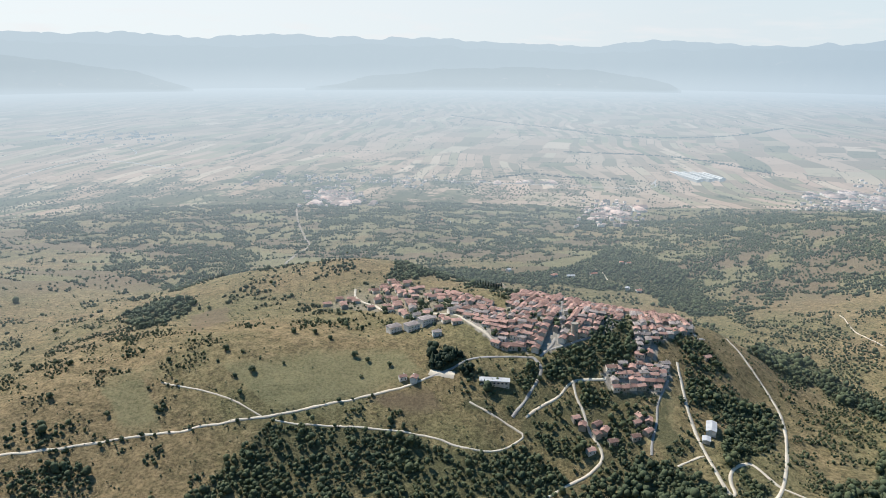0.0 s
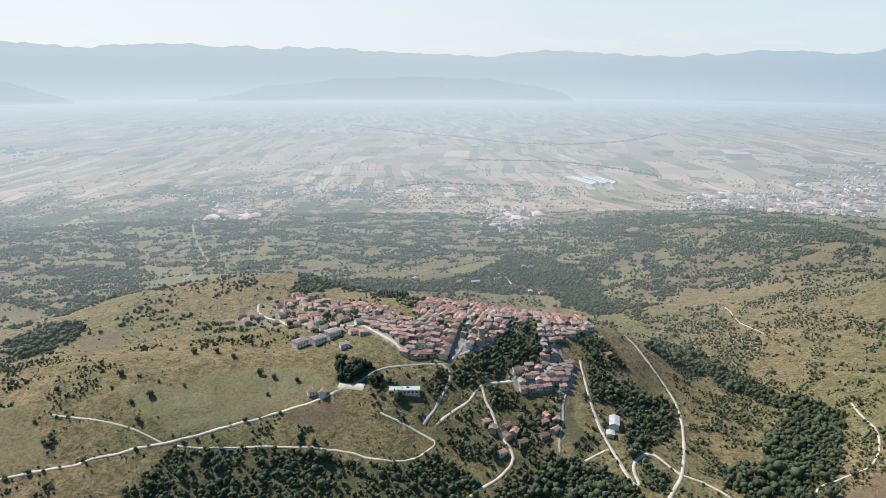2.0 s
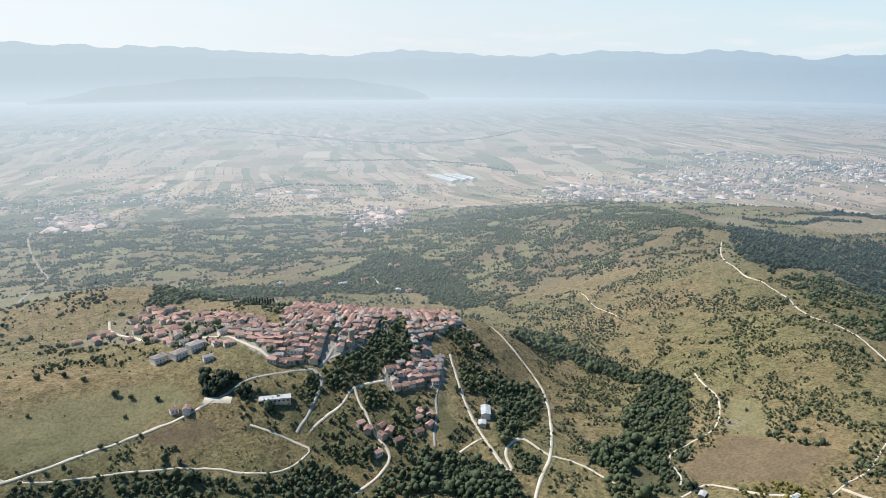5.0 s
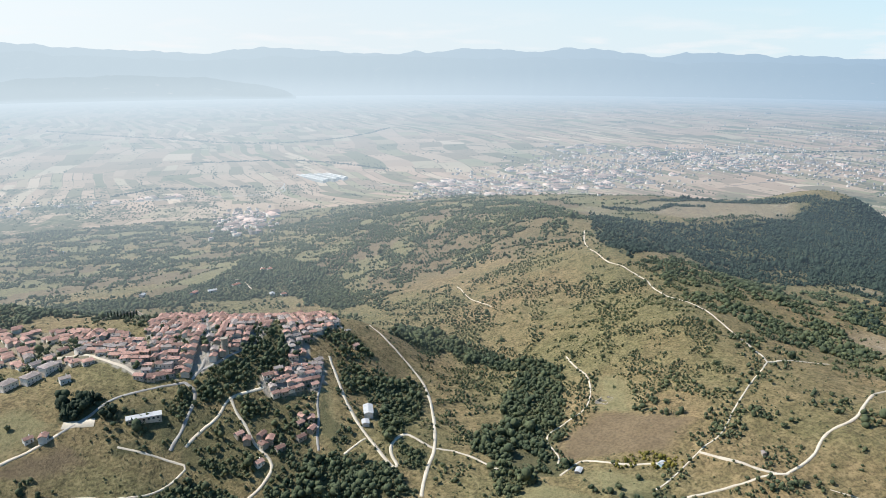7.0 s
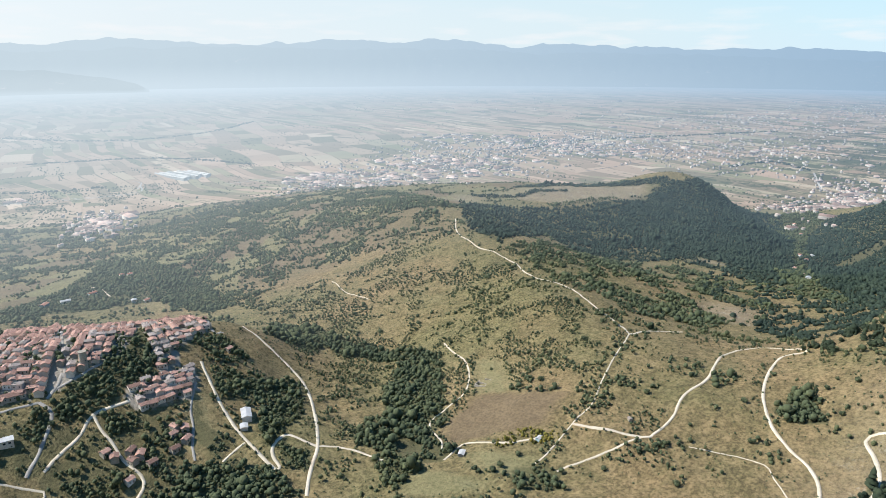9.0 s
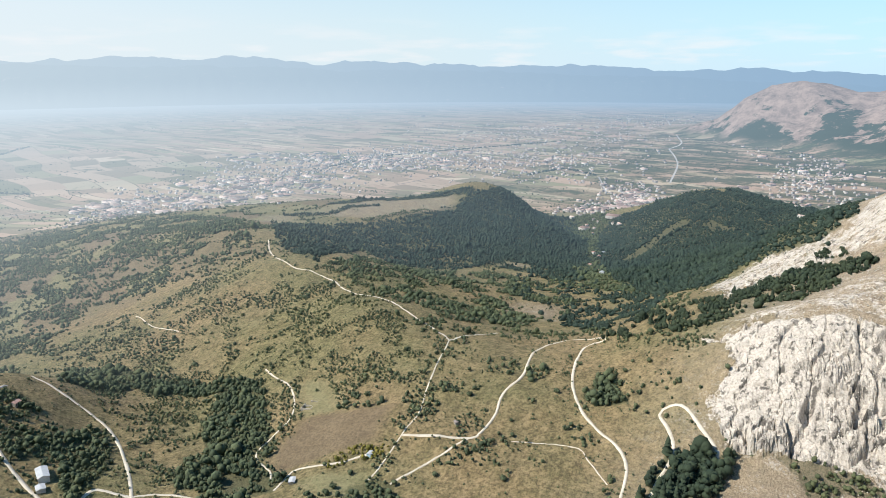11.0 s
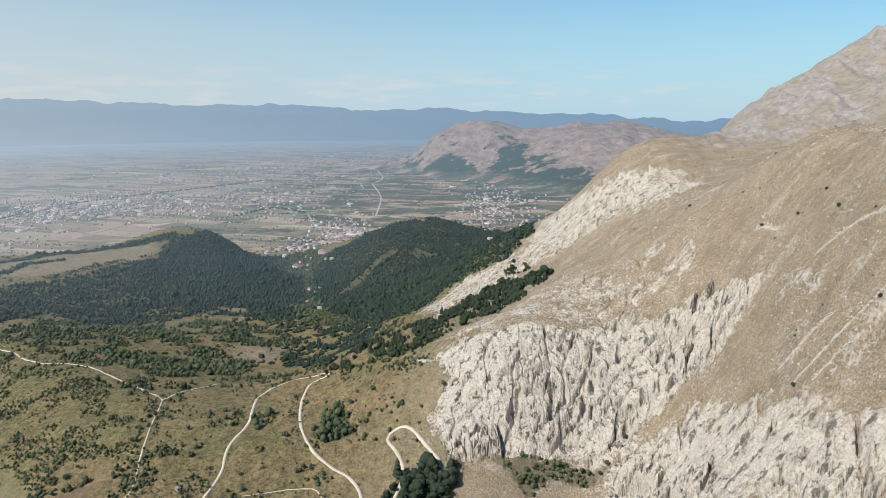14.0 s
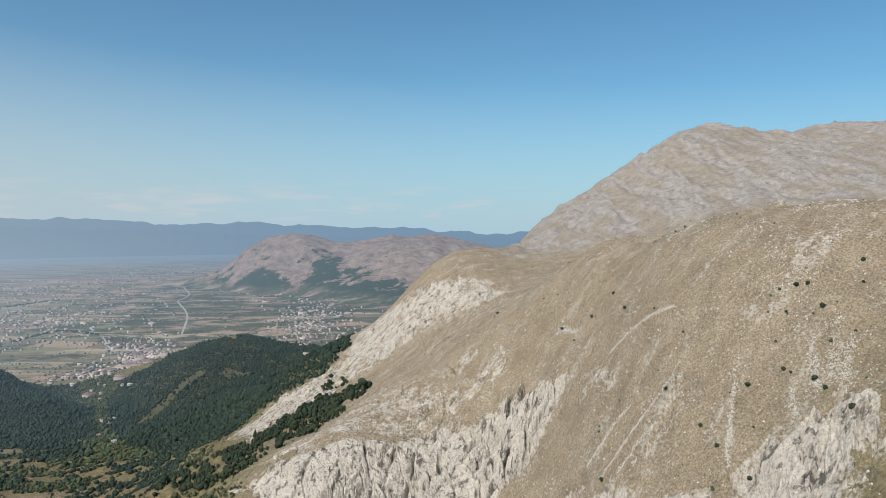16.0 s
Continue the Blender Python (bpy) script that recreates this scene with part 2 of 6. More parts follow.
STONE_WALL = mottled("rubble_stone_masonry", (0.24, 0.21, 0.17), (0.44, 0.39, 0.32), 0.6, 0.95, 0.6, 0.08, 3.0, 0.2)
WINDOW_DARK = mottled("dark_window_glass", (0.02, 0.022, 0.025), (0.05, 0.055, 0.06), 0.5, 0.25)
DOOR_WOOD = mottled("brown_painted_wood", (0.07, 0.04, 0.025), (0.15, 0.09, 0.05), 0.8, 0.7)
GREY_ROOF = mottled("grey_brown_roof_tiles", (0.19, 0.16, 0.145), (0.34, 0.29, 0.265), 0.4, 0.85, 0.3, 0.05, 3.0, 0.2)
SHEET = mottled("white_corrugated_sheet", (0.34, 0.345, 0.345), (0.50, 0.50, 0.50), 0.2, 0.5)
WHITE_WALL = mottled("white_plaster", (0.55, 0.53, 0.50), (0.74, 0.72, 0.68), 0.3, 0.9, 0.1, 0.03, 2.0, 0.1)
BLUE_WALL = mottled("pale_blue_paint", (0.32, 0.45, 0.50), (0.46, 0.58, 0.62), 0.4, 0.8)
TOWN_WALL = hazed(mottled("far_town_plaster", (0.32, 0.29, 0.26), (0.58, 0.54, 0.49), 0.01, 0.9, per_island=0.5))
TOWN_ROOF = hazed(mottled("far_town_roofs", (0.27, 0.16, 0.125), (0.50, 0.41, 0.36), 0.01, 0.9, per_island=0.6))
FAR_ROAD = hazed(mottled("far_pale_road", (0.30, 0.285, 0.26), (0.42, 0.40, 0.37), 0.01))
FAR_DARK = hazed(mottled("far_railway_bed", (0.09, 0.09, 0.085), (0.13, 0.13, 0.12), 0.01))
TILE_ROWS = mottled("old_terracotta_rows", (0.215, 0.122, 0.096), (0.42, 0.262, 0.212), 0.5, 0.85, 0.4, 0.05, 3.0, per_island=0.42)
PLASTER_ROWS = mottled("old_plaster_rows", (0.42, 0.36, 0.30), (0.70, 0.64, 0.56), 0.25, 0.92, 0.15, 0.03, 2.0, per_island=0.3)


# relief of the land, metres above the plain: broad and narrow swells (x, y, rise)
SWELLS_1000 = [(2600, -1900, 137), (-1900, -1900, 61), (-1000, -1900, 129), (800, -1000, 617), (-1900, -1000, 105), (-2800, -100, -14), (-1000, 1700, 195)]
SWELLS_650 = [(-1630, -1630, 48), (2465, -1630, 88), (-1045, -1045, 102), (2465, -1045, 119), (-1045, -460, 109), (1295, 1880, 100), (-1045, 2465, -68), (-2215, 2465, -43)]
SWELLS_400 = [(2240, -1720, 60), (-280, -1360, 75), (1520, -1360, 97), (2240, -1360, 71), (-280, -1000, 121), (1880, -1000, 111), (2600, -640, 29), (-640, -640, 2), (2960, 80, -44), (2600, 440, 49), (2240, 800, 39), (-1360, 800, 19), (2960, 1160, -20), (2600, 1520, 1), (1160, 1520, 81), (800, 2600, -11), (1880, 2600, -18), (-280, 2960, -13)]
SWELLS_260 = [(1740, -1300, 71), (805, -1065, -42), (1740, -600, 93), (1510, 340, -16), (-830, 340, 85), (2210, 570, 63), (1740, 1275, 46), (1740, 1510, 32), (-600, 1740, -23), (340, 2210, -10)]
SWELLS_170 = [(1300, -690, 53), (-75, -535, 38), (1150, -380, 66), (1915, -230, 28), (535, 75, -64), (75, 230, -21), (-380, 230, 11), (995, 385, -29), (1915, 385, -28), (2065, 535, -32), (75, 840, 118), (-380, 840, 61), (840, 840, 93), (1915, 840, -26), (-840, 995, 52), (535, 995, 31), (995, 1150, 52), (2065, 1300, 43), (995, 1300, 25), (75, 1300, 33), (385, 1455, 16)]
SWELLS_110 = [(1670, -805, 41), (285, -705, 12), (1670, -705, 56), (1470, -605, 73), (780, -510, 17), (1470, -410, 46), (1375, -310, 58), (1570, -110, -42), (1175, -110, 69), (-15, -110, 10), (1470, -15, -22), (285, 185, -17), (285, 385, 0), (-605, 385, -39), (580, 385, 30), (85, 480, -13), (-310, 480, -21), (680, 580, 52), (480, 580, 4), (-410, 580, 30), (975, 580, 16), (-210, 680, 54), (2065, 780, -41), (2165, 975, -26)]
SWELLS_110_B = [(2265, 975, -31), (-110, 1075, 72), (-310, 1075, 50), (2065, 1175, 34), (2065, 1275, 34)]
SWELLS_75 = [(455, -355, 69), (590, -290, 61), (860, -290, 2), (250, -290, 66), (390, -290, 16), (725, -220, 84), (520, -220, 48), (930, -150, 32), (520, -85, -50), (320, -85, -62), (660, -85, -37), (1060, -85, 65), (790, -85, 25), (320, -20, 32), (520, -20, -40), (930, 50, 1), (660, 50, 63), (1200, 120, 49), (1060, 120, 18), (725, 185, 19), (860, 185, 15), (250, 590, 21), (50, 660, 17), (185, 725, 31)]
SWELLS_75_B = [(320, 790, 47)]
SWELLS_GLEN = [(2380, 520, 36), (2300, 400, 14), (2250, 690, 4), (2130, 1120, 22), (1960, 700, -30), (1740, 630, -34), (2210, 850, -36), (1560, 560, -22), (1930, 930, 22), (2030, 555, 16)]
SWELLS = [(w, np.array(rows, float)) for w, rows in ((1000, SWELLS_1000), (650, SWELLS_650), (400, SWELLS_400), (260, SWELLS_260), (170, SWELLS_170), (110, SWELLS_110), (110, SWELLS_110_B), (75, SWELLS_75), (75, SWELLS_75_B), (105, SWELLS_GLEN))]


def lattice(ix, iy, seed):
    """A hashed value from 0 to 1 at whole-number places."""
    n = (ix.astype(np.int64) * 374761393 + iy.astype(np.int64) * 668265263 + seed * 1274126177) & 0x7FFFFFFF
    n = ((n ^ (n >> 13)) * 1274126177) & 0x7FFFFFFF
    return ((n ^ (n >> 16)) & 0xFFFF) / 65535.0


def value_noise(x, y, seed=0):
    ix, iy = np.floor(x), np.floor(y)
    fx, fy = x - ix, y - iy
    fx, fy = fx * fx * (3 - 2 * fx), fy * fy * (3 - 2 * fy)
    a, b = lattice(ix, iy, seed), lattice(ix + 1, iy, seed)
    c, d = lattice(ix, iy + 1, seed), lattice(ix + 1, iy + 1, seed)
    return (a + (b - a) * fx) * (1 - fy) + (c + (d - c) * fx) * fy


def fbm(x, y, octaves=4, seed=0):
    total, amp, norm = 0.0, 1.0, 0.0
    for k in range(octaves):
        total = total + amp * value_noise(x * 2 ** k + 17.3 * k, y * 2 ** k - 9.1 * k, seed + k)
        norm, amp = norm + amp, amp * 0.5
    return total / norm


def ridged(x, y, octaves=4, seed=0):
    total, amp, norm = 0.0, 1.0, 0.0
    for k in range(octaves):
        total = total + amp * (1 - np.abs(2 * value_noise(x * 2 ** k + 5.7 * k, y * 2 ** k + 3.3 * k, seed + k) - 1))
        norm, amp = norm + amp, amp * 0.5
    return total / norm


def smooth(a, b, v):
    k = np.clip((v - a) / (b - a), 0, 1)
    return k * k * (3 - 2 * k)


def swell_height(x, y):
    x, y = np.asarray(x, float), np.asarray(y, float)
    z = np.zeros(np.broadcast(x, y).shape)
    for w, rows in SWELLS:
        for hx, hy, rise in rows:
            z = z + rise * np.exp(-((x - hx) ** 2 + (y - hy) ** 2) / (2.0 * w * w))
    return z


def inside(x, y, outline, blur=0.0):
    """How far places lie inside an outline: 1 in it, 0 out of it, with a soft and ragged edge of that width."""
    x, y = np.asarray(x, float), np.asarray(y, float)
    pts = list(outline)
    px, py = [q[0] for q in pts], [q[1] for q in pts]
    pad = 1.3 * blur
    found = np.zeros(x.shape)
    close = (x > min(px) - pad) & (x < max(px) + pad) & (y > min(py) - pad) & (y < max(py) + pad)
    x, y = x[close], y[close]
    if blur:
        x = x + blur * (fbm(x / (2.5 * blur), y / (2.5 * blur), 3, 71) - 0.5) * 2.4
        y = y + blur * (fbm(x / (2.5 * blur), y / (2.5 * blur), 3, 83) - 0.5) * 2.4
    within = np.zeros(x.shape, bool)
    for (ax, ay), (bx, by) in zip(pts, pts[1:] + pts[:1]):
        if ay != by:
            cross = (ay > y) != (by > y)
            within ^= cross & (x < (bx - ax) * (y - ay) / (by - ay) + ax)
    found[close] = within
    return found


# plan of the place, metres from the spot under the drone
ROADS = {
    "field_road": (2.8, [(-382, 535), (-332, 551), (-286, 568), (-236, 579), (-169, 594), (-121, 612), (-80, 630), (-47, 640), (-17, 652)]),
    "field_track": (1.7, [(-169, 594), (-209, 614), (-245, 627), (-279, 636)]),
    "lower_track": (1.9, [(-161, 593), (-139, 590), (-97, 592), (-49, 591), (-11, 585), (23, 572), (51, 572), (76, 585), (71, 593), (53, 605), (27, 621)]),
    "valley_road": (3.3, [(96, 675), (102, 658), (86, 630), (68, 606)]),
    "bypass_road": (2.8, [(-17, 652), (5, 661), (28, 674), (58, 678), (96, 675)]),
    "lane_west": (2.8, [(81, 606), (98, 618), (116, 628), (132, 643), (166, 647)]),
    "lane_south": (2.8, [(132, 643), (133, 626), (137, 608), (139, 589), (146, 568), (143, 555), (127, 543), (108, 534), (92, 524)]),
    "lane_east": (2.5, [(232, 656), (213, 623), (205, 599), (195, 577), (190, 560)]),
    "barn_road": (3.3, [(253, 692), (250, 676), (243, 632), (239, 586), (239, 552), (240, 524), (242, 508), (246, 510), (248, 526), (256, 539), (273, 548), (281, 535), (289, 518)]),
    "barn_spur": (2.2, [(209, 545), (224, 553), (236, 557)]),
    "east_road": (3.3, [(345, 788), (351, 742), (357, 700), (353, 656), (334, 605), (310, 554), (289, 517), (272, 497), (254, 475), (246, 463)]),
    "east_spur": (2.2, [(289, 517), (303, 507), (316, 483), (322, 459)]),
    "stream_track": (1.9, [(535, 621), (507, 549), (461, 499), (423, 490), (399, 483), (386, 468), (378, 443), (368, 431)]),
    "hedge_road": (2.2, [(356, 414), (377, 419), (389, 417), (404, 389), (427, 370)]),
    "middle_road": (1.6, [(642, 423), (566, 392), (530, 377), (492, 360), (461, 356), (438, 352), (411, 347), (398, 347)]),
    "slope_road": (2.8, [(460, 355), (468, 331), (483, 297), (497, 294), (525, 295), (558, 305), (603, 306), (677, 327), (726, 314), (733, 282), (721, 262), (699, 278), (632, 263), (585, 239), (553, 209), (531, 176), (508, 161), (469, 152)]),
    "ridge_road": (2.5, [(642, 423), (679, 477), (708, 539), (735, 595), (741, 658), (784, 737), (797, 804), (809, 863), (869, 970), (968, 1086)]),
    "saddle_road": (2.5, [(642, 423), (681, 420), (723, 404)]),
    "hairpin_road": (2.8, [(478, 132), (502, 133), (535, 132), (556, 141), (578, 157), (587, 151), (582, 135), (559, 114), (543, 99), (532, 98)]),
    "lower_road": (2.2, [(404, 326), (432, 317), (459, 306), (483, 297)]),
    "goat_track": (1.1, [(501, 264), (516, 230), (518, 207), (507, 194), (484, 168)]),
    "hill_track": (1.7, [(611, 1010), (589, 933), (586, 862)]),
    "upper_street": (3.3, [(-122, 934), (-118, 902), (-106, 878), (-90, 860), (-73, 826)]),
    "school_street": (3.3, [(-13, 793), (16, 775), (29, 751), (41, 730), (55, 705)]),
    "main_street": (3.3, [(216, 1171), (134, 742), (121, 698), (103, 676)]),
    "church_street": (2.8, [(103, 676), (114, 685), (130, 689), (161, 704)]),
    "rim_road": (2.8, [(394, 1076), (299, 779), (304, 751)]),
    "valley_lane": (3.3, [(314, 1419), (330, 1396), (329, 1325)]),
    "car_park": (9.0, [(-13, 661), (-1, 657), (13, 654)]),
    "plain_road": (5.1, [(-500, 2348), (-427, 2022), (-366, 1805), (-330, 1677), (-343, 1553), (-345, 1474)]),
}
WOODS = {
    "front_wood": (0.74, 5, "leaf", [(-164, 585), (-76, 592), (-11, 579), (25, 567), (78, 579), (111, 553), (129, 540), (87, 523), (-213, 507), (-183, 556)]),
    "front_scrub": (0.3, 4.0, "leaf", [(-376, 524), (-188, 577), (-213, 507), (-359, 494)]),
    "pine_clump": (1.0, 7.0, "pine", [(-15, 692), (27, 684), (28, 662), (-13, 665)]),
    "castle_wood": (0.62, 5, "leaf", [(128, 668), (182, 704), (219, 789), (219, 715), (193, 673), (148, 648), (103, 661)]),
    "orchard_wood": (0.6, 4.2, "leaf", [(126, 635), (208, 638), (198, 589), (151, 604)]),
    "park_wood": (0.5, 4.6, "leaf", [(22, 667), (69, 662), (95, 635), (75, 605), (49, 617), (22, 638)]),
    "lane_wood": (0.62, 4.8, "leaf", [(80, 599), (127, 628), (133, 593), (138, 563), (103, 570)]),
    "south_wood": (0.72, 5, "leaf", [(154, 568), (189, 564), (228, 541), (240, 509), (106, 523), (146, 550)]),
    "barn_wood": (0.8, 4.8, "leaf", [(258, 585), (349, 650), (307, 573), (257, 541), (255, 562)]),
    "rim_wood": (0.7, 4.2, "leaf", [(260, 734), (303, 744), (316, 688), (329, 621), (280, 612), (250, 624), (255, 668)]),
    "stream_wood": (0.85, 5.6, "leaf", [(505, 664), (522, 623), (446, 525), (400, 481), (365, 425), (326, 423), (323, 461), (377, 520), (430, 595)]),
    "ravine_wood": (0.95, 6.5, "leaf", [(444, 915), (471, 857), (489, 732), (505, 664), (474, 651), (447, 750), (373, 770)]),
    "right_scrub": (0.42, 3, "leaf", [(423, 941), (648, 969), (441, 625), (314, 533), (380, 703)]),
    "left_scrub": (0.16, 2.6, "leaf", [(-638, 948), (-433, 895), (-225, 715), (-231, 654), (-352, 629), (-402, 570)]),
    "glade_scrub": (0.36, 2.7, "leaf", [(628, 843), (593, 574), (535, 464), (410, 442), (400, 564)]),
    "east_scrub": (0.3, 3, "leaf", [(376, 657), (430, 595), (362, 499), (337, 414), (275, 461), (319, 546)]),
    "flank_wood": (0.56, 4.2, "leaf", [(594, 2155), (930, 1903), (1237, 1597), (1119, 1266), (866, 1025), (805, 1127), (672, 1152), (533, 1096), (458, 1081), (393, 1132), (374, 1269), (408, 1597)]),
    "hill_scrub": (0.32, 2.8, "leaf", [(458, 1081), (828, 980), (759, 737), (641, 463), (533, 384), (495, 485), (515, 642), (479, 870)]),
    "cone_wood": (0.98, 5.2, "dark", [(1768, 1204), (2054, 1164), (2448, 1208), (2047, 828), (1549, 610), (1450, 670), (1412, 865), (1466, 1036)]),
    "crown_wood": (0.68, 4.8, "dark", [(1147, 1273), (1530, 1190), (1945, 1203), (2092, 1134), (2447, 1057), (1842, 682), (1471, 535), (1180, 395), (1216, 462), (1341, 681), (1352, 789), (1090, 850), (1191, 1026), (826, 813), (923, 998)]),
    "glen_wood": (0.36, 4.4, "leaf", [(826, 813), (1090, 850), (1290, 753), (1245, 496), (1049, 397), (884, 428), (763, 436), (713, 501), (772, 624)]),
    "west_wood": (0.9, 5, "dark", [(1723, 660), (2168, 835), (2319, 834), (2299, 711), (2324, 501), (2243, 369), (1124, 74), (1013, 74), (1061, 174), (1024, 233), (1107, 332), (1241, 438)]),
    "notch_wood": (0.8, 5, "leaf", [(2447, 1080), (2424, 936), (2283, 782), (1126, 367), (1189, 463), (1597, 701)]),
    "terrace_wood": (0.58, 4.4, "leaf", [(133, 644), (199, 631), (187, 599), (160, 528), (136, 543), (136, 580), (132, 611)]),
    "gorge_wood": (0.6, 4.8, "leaf", [(71, 651), (96, 672), (102, 663), (110, 629), (79, 603), (61, 616), (39, 659)]),
    "bank_grove": (0.66, 4.8, "leaf", [(76, 595), (94, 609), (117, 620), (134, 580), (124, 558)]),
    "knoll_bushes": (0.8, 4.5, "leaf", [(25, 632), (43, 629), (52, 612), (26, 619)]),
    "park_pines": (0.97, 7.0, "pine", [(5, 693), (28, 681), (39, 649), (26, 649), (2, 665)]),
    "barn_grove": (0.95, 5.5, "leaf", [(272, 609), (293, 592), (275, 553), (253, 547), (254, 568)]),
    "east_slope": (0.75, 5.0, "leaf", [(249, 657), (340, 666), (320, 600), (294, 595), (257, 616), (246, 629)]),
    "lower_grove": (0.85, 6.0, "leaf", [(176, 570), (198, 547), (231, 513), (239, 461), (158, 523)]),
    "loop_grove": (0.95, 5.0, "leaf", [(262, 541), (281, 517), (260, 487), (247, 504)]),
    "stream_grove": (0.85, 5.6, "leaf", [(457, 619), (484, 561), (413, 485), (350, 431), (302, 408), (308, 449), (338, 532), (387, 536)]),
    "left_bank": (0.75, 4.8, "leaf", [(220, 633), (225, 564), (198, 548), (205, 589)]),
    "rock_pines": (0.55, 5.2, "pine", [(870, 131), (988, 74), (879, 15), (830, 34), (769, 83), (713, 126), (700, 154), (727, 219), (707, 252), (735, 269), (835, 235), (829, 175)]),
    "shelf_scrub": (0.6, 3.6, "leaf", [(730, 274), (724, 214), (677, 135), (662, 146), (690, 239)]),
    "copse": (0.95, 6.0, "leaf", [(604, 241), (644, 228), (612, 199), (588, 195), (583, 229)]),
    "hairpin_pines": (0.95, 7.0, "pine", [(526, 139), (540, 90), (499, 88), (471, 143)]),
    "cliff_scrub": (0.6, 4.5, "leaf", [(553, 100), (567, 38), (573, -45), (551, -27), (551, 4), (533, 28), (552, 40), (547, 76)]),
    "valley_wood": (0.84, 4.8, "leaf", [(-82, 939), (-26, 1383), (131, 1323), (259, 1411), (411, 1651), (509, 1447), (469, 1075), (410, 1088), (391, 1247), (233, 1259), (101, 1221), (-35, 962)]),
    "left_gully": (0.8, 5.5, "leaf", [(-433, 895), (-434, 991), (-348, 941), (-336, 863), (-371, 805)]),
    "left_valley": (0.45, 4.5, "leaf", [(-683, 1342), (-571, 1263), (-317, 1033), (-400, 1519), (-502, 1653), (-658, 1627), (-746, 1525)]),
    "far_flank": (0.54, 4.3, "leaf", [(519, 2035), (903, 2114), (1153, 1795), (882, 1355), (631, 1199), (460, 970), (466, 1163), (447, 1403)]),
    "far_valley": (0.16, 4.5, "leaf", [(-1246, 1918), (-1033, 2600), (-189, 2774), (692, 2655), (411, 1651), (-27, 1423), (-461, 1655), (-890, 1556)]),
    "bank_wood": (0.9, 5.5, "leaf", [(491, 648), (499, 582), (403, 468), (349, 438), (342, 474), (417, 578)]),
    "field_hedge": (0.9, 3.5, "gold", [(410, 395), (451, 363), (443, 350), (403, 382)]),
    "glen_shade": (0.4, 4.4, "dark", [(1300, 687), (1396, 484), (1075, 299), (726, 220), (987, 522)]),
    "ridge_wood": (0.9, 5.0, "dark", [(2400, 500), (2440, 240), (2000, 140), (1250, 50), (1080, 55), (1150, 140), (1900, 340)]),
    "dip_bushes": (0.85, 4.2, "leaf", [(446, 294), (466, 298), (489, 287), (494, 275), (481, 269), (457, 278)]),
    "corner_grove": (0.8, 4.6, "leaf", [(363, 335), (389, 348), (411, 340), (414, 322), (393, 309)]),
    "pale_bank_bushes": (0.5, 3, "leaf", [(415, 294), (440, 312), (453, 302), (443, 287), (435, 275)]),
    "lower_scrub": (0.5, 3, "leaf", [(461, 271), (480, 268), (485, 241), (475, 234), (464, 248)]),
    "garden_trees": (0.6, 3.2, "leaf", [(479, 306), (508, 325), (527, 320), (511, 309), (487, 300)]),
    "garden_trees_b": (0.6, 3.2, "leaf", [(499, 299), (526, 317), (534, 303), (511, 288)]),
    "upper_clump": (0.7, 3.4, "leaf", [(531, 339), (551, 351), (569, 342), (550, 322)]),
    "glade_clump": (0.75, 4.2, "leaf", [(541, 494), (567, 485), (552, 426), (533, 406), (522, 436)]),
    "road_clump": (0.85, 4.2, "leaf", [(597, 304), (620, 313), (640, 303), (621, 288)]),
    "slope_shrubs": (0.5, 3, "leaf", [(627, 281), (651, 274), (574, 229), (572, 239)]),
    "slope_hedge": (0.6, 3, "leaf", [(575, 293), (586, 289), (546, 261), (541, 270)]),
    "plot_hedge": (0.75, 2.6, "leaf", [(503, 548), (533, 529), (560, 486), (556, 481), (526, 517), (496, 536)]),
    "meadow_hedge": (0.7, 3, "leaf", [(360, 384), (383, 368), (383, 354), (375, 350), (365, 363)]),
    "castle_grove": (0.78, 5.2, "leaf", [(162, 663), (123, 640), (103, 656), (110, 672), (131, 686), (158, 697), (168, 716), (185, 745), (208, 745), (216, 717), (201, 677)]),
    "plateau_hedge": (0.9, 5.0, "dark", [(1510, 1440), (1640, 1450), (1900, 1330), (1990, 1200), (1950, 1190), (1850, 1300), (1630, 1400)]),
    "plateau_row": (0.85, 4.5, "dark", [(1300, 1420), (1420, 1350), (1540, 1375), (1640, 1340), (1630, 1320), (1520, 1345), (1410, 1320), (1300, 1385)]),
    "plateau_edge": (0.7, 4.0, "leaf", [(1440, 1240), (1600, 1235), (1720, 1215), (1715, 1195), (1590, 1210), (1440, 1215)]),
    "stone_gully": (0.5, 4.0, "leaf", [(527, 386), (535, 367), (474, 348), (460, 363)]),
}
MEADOWS = {
    "green_meadow": [(-220, 655), (-134, 693), (-38, 704), (-22, 669), (-52, 643), (-122, 614), (-163, 601), (-197, 632)],
    "strip_meadow": [(-336, 636), (-302, 644), (-260, 580), (-301, 573)],
    "knoll_meadow": [(-337, 632), (-333, 647), (-295, 656), (-279, 658), (-287, 648)],
    "spur_meadow": [(513, 540), (525, 512), (474, 440), (465, 485)],
    "road_meadow": [(378, 405), (411, 357), (380, 337), (362, 383)],
    "corner_meadow": [(301, 410), (335, 415), (351, 396), (358, 359), (351, 351), (298, 406)],
    "terrace_plot": [(517, 548), (529, 533), (481, 455), (461, 483)],
    "lane_meadow": [(220, 640), (239, 653), (218, 575), (194, 564)],
}
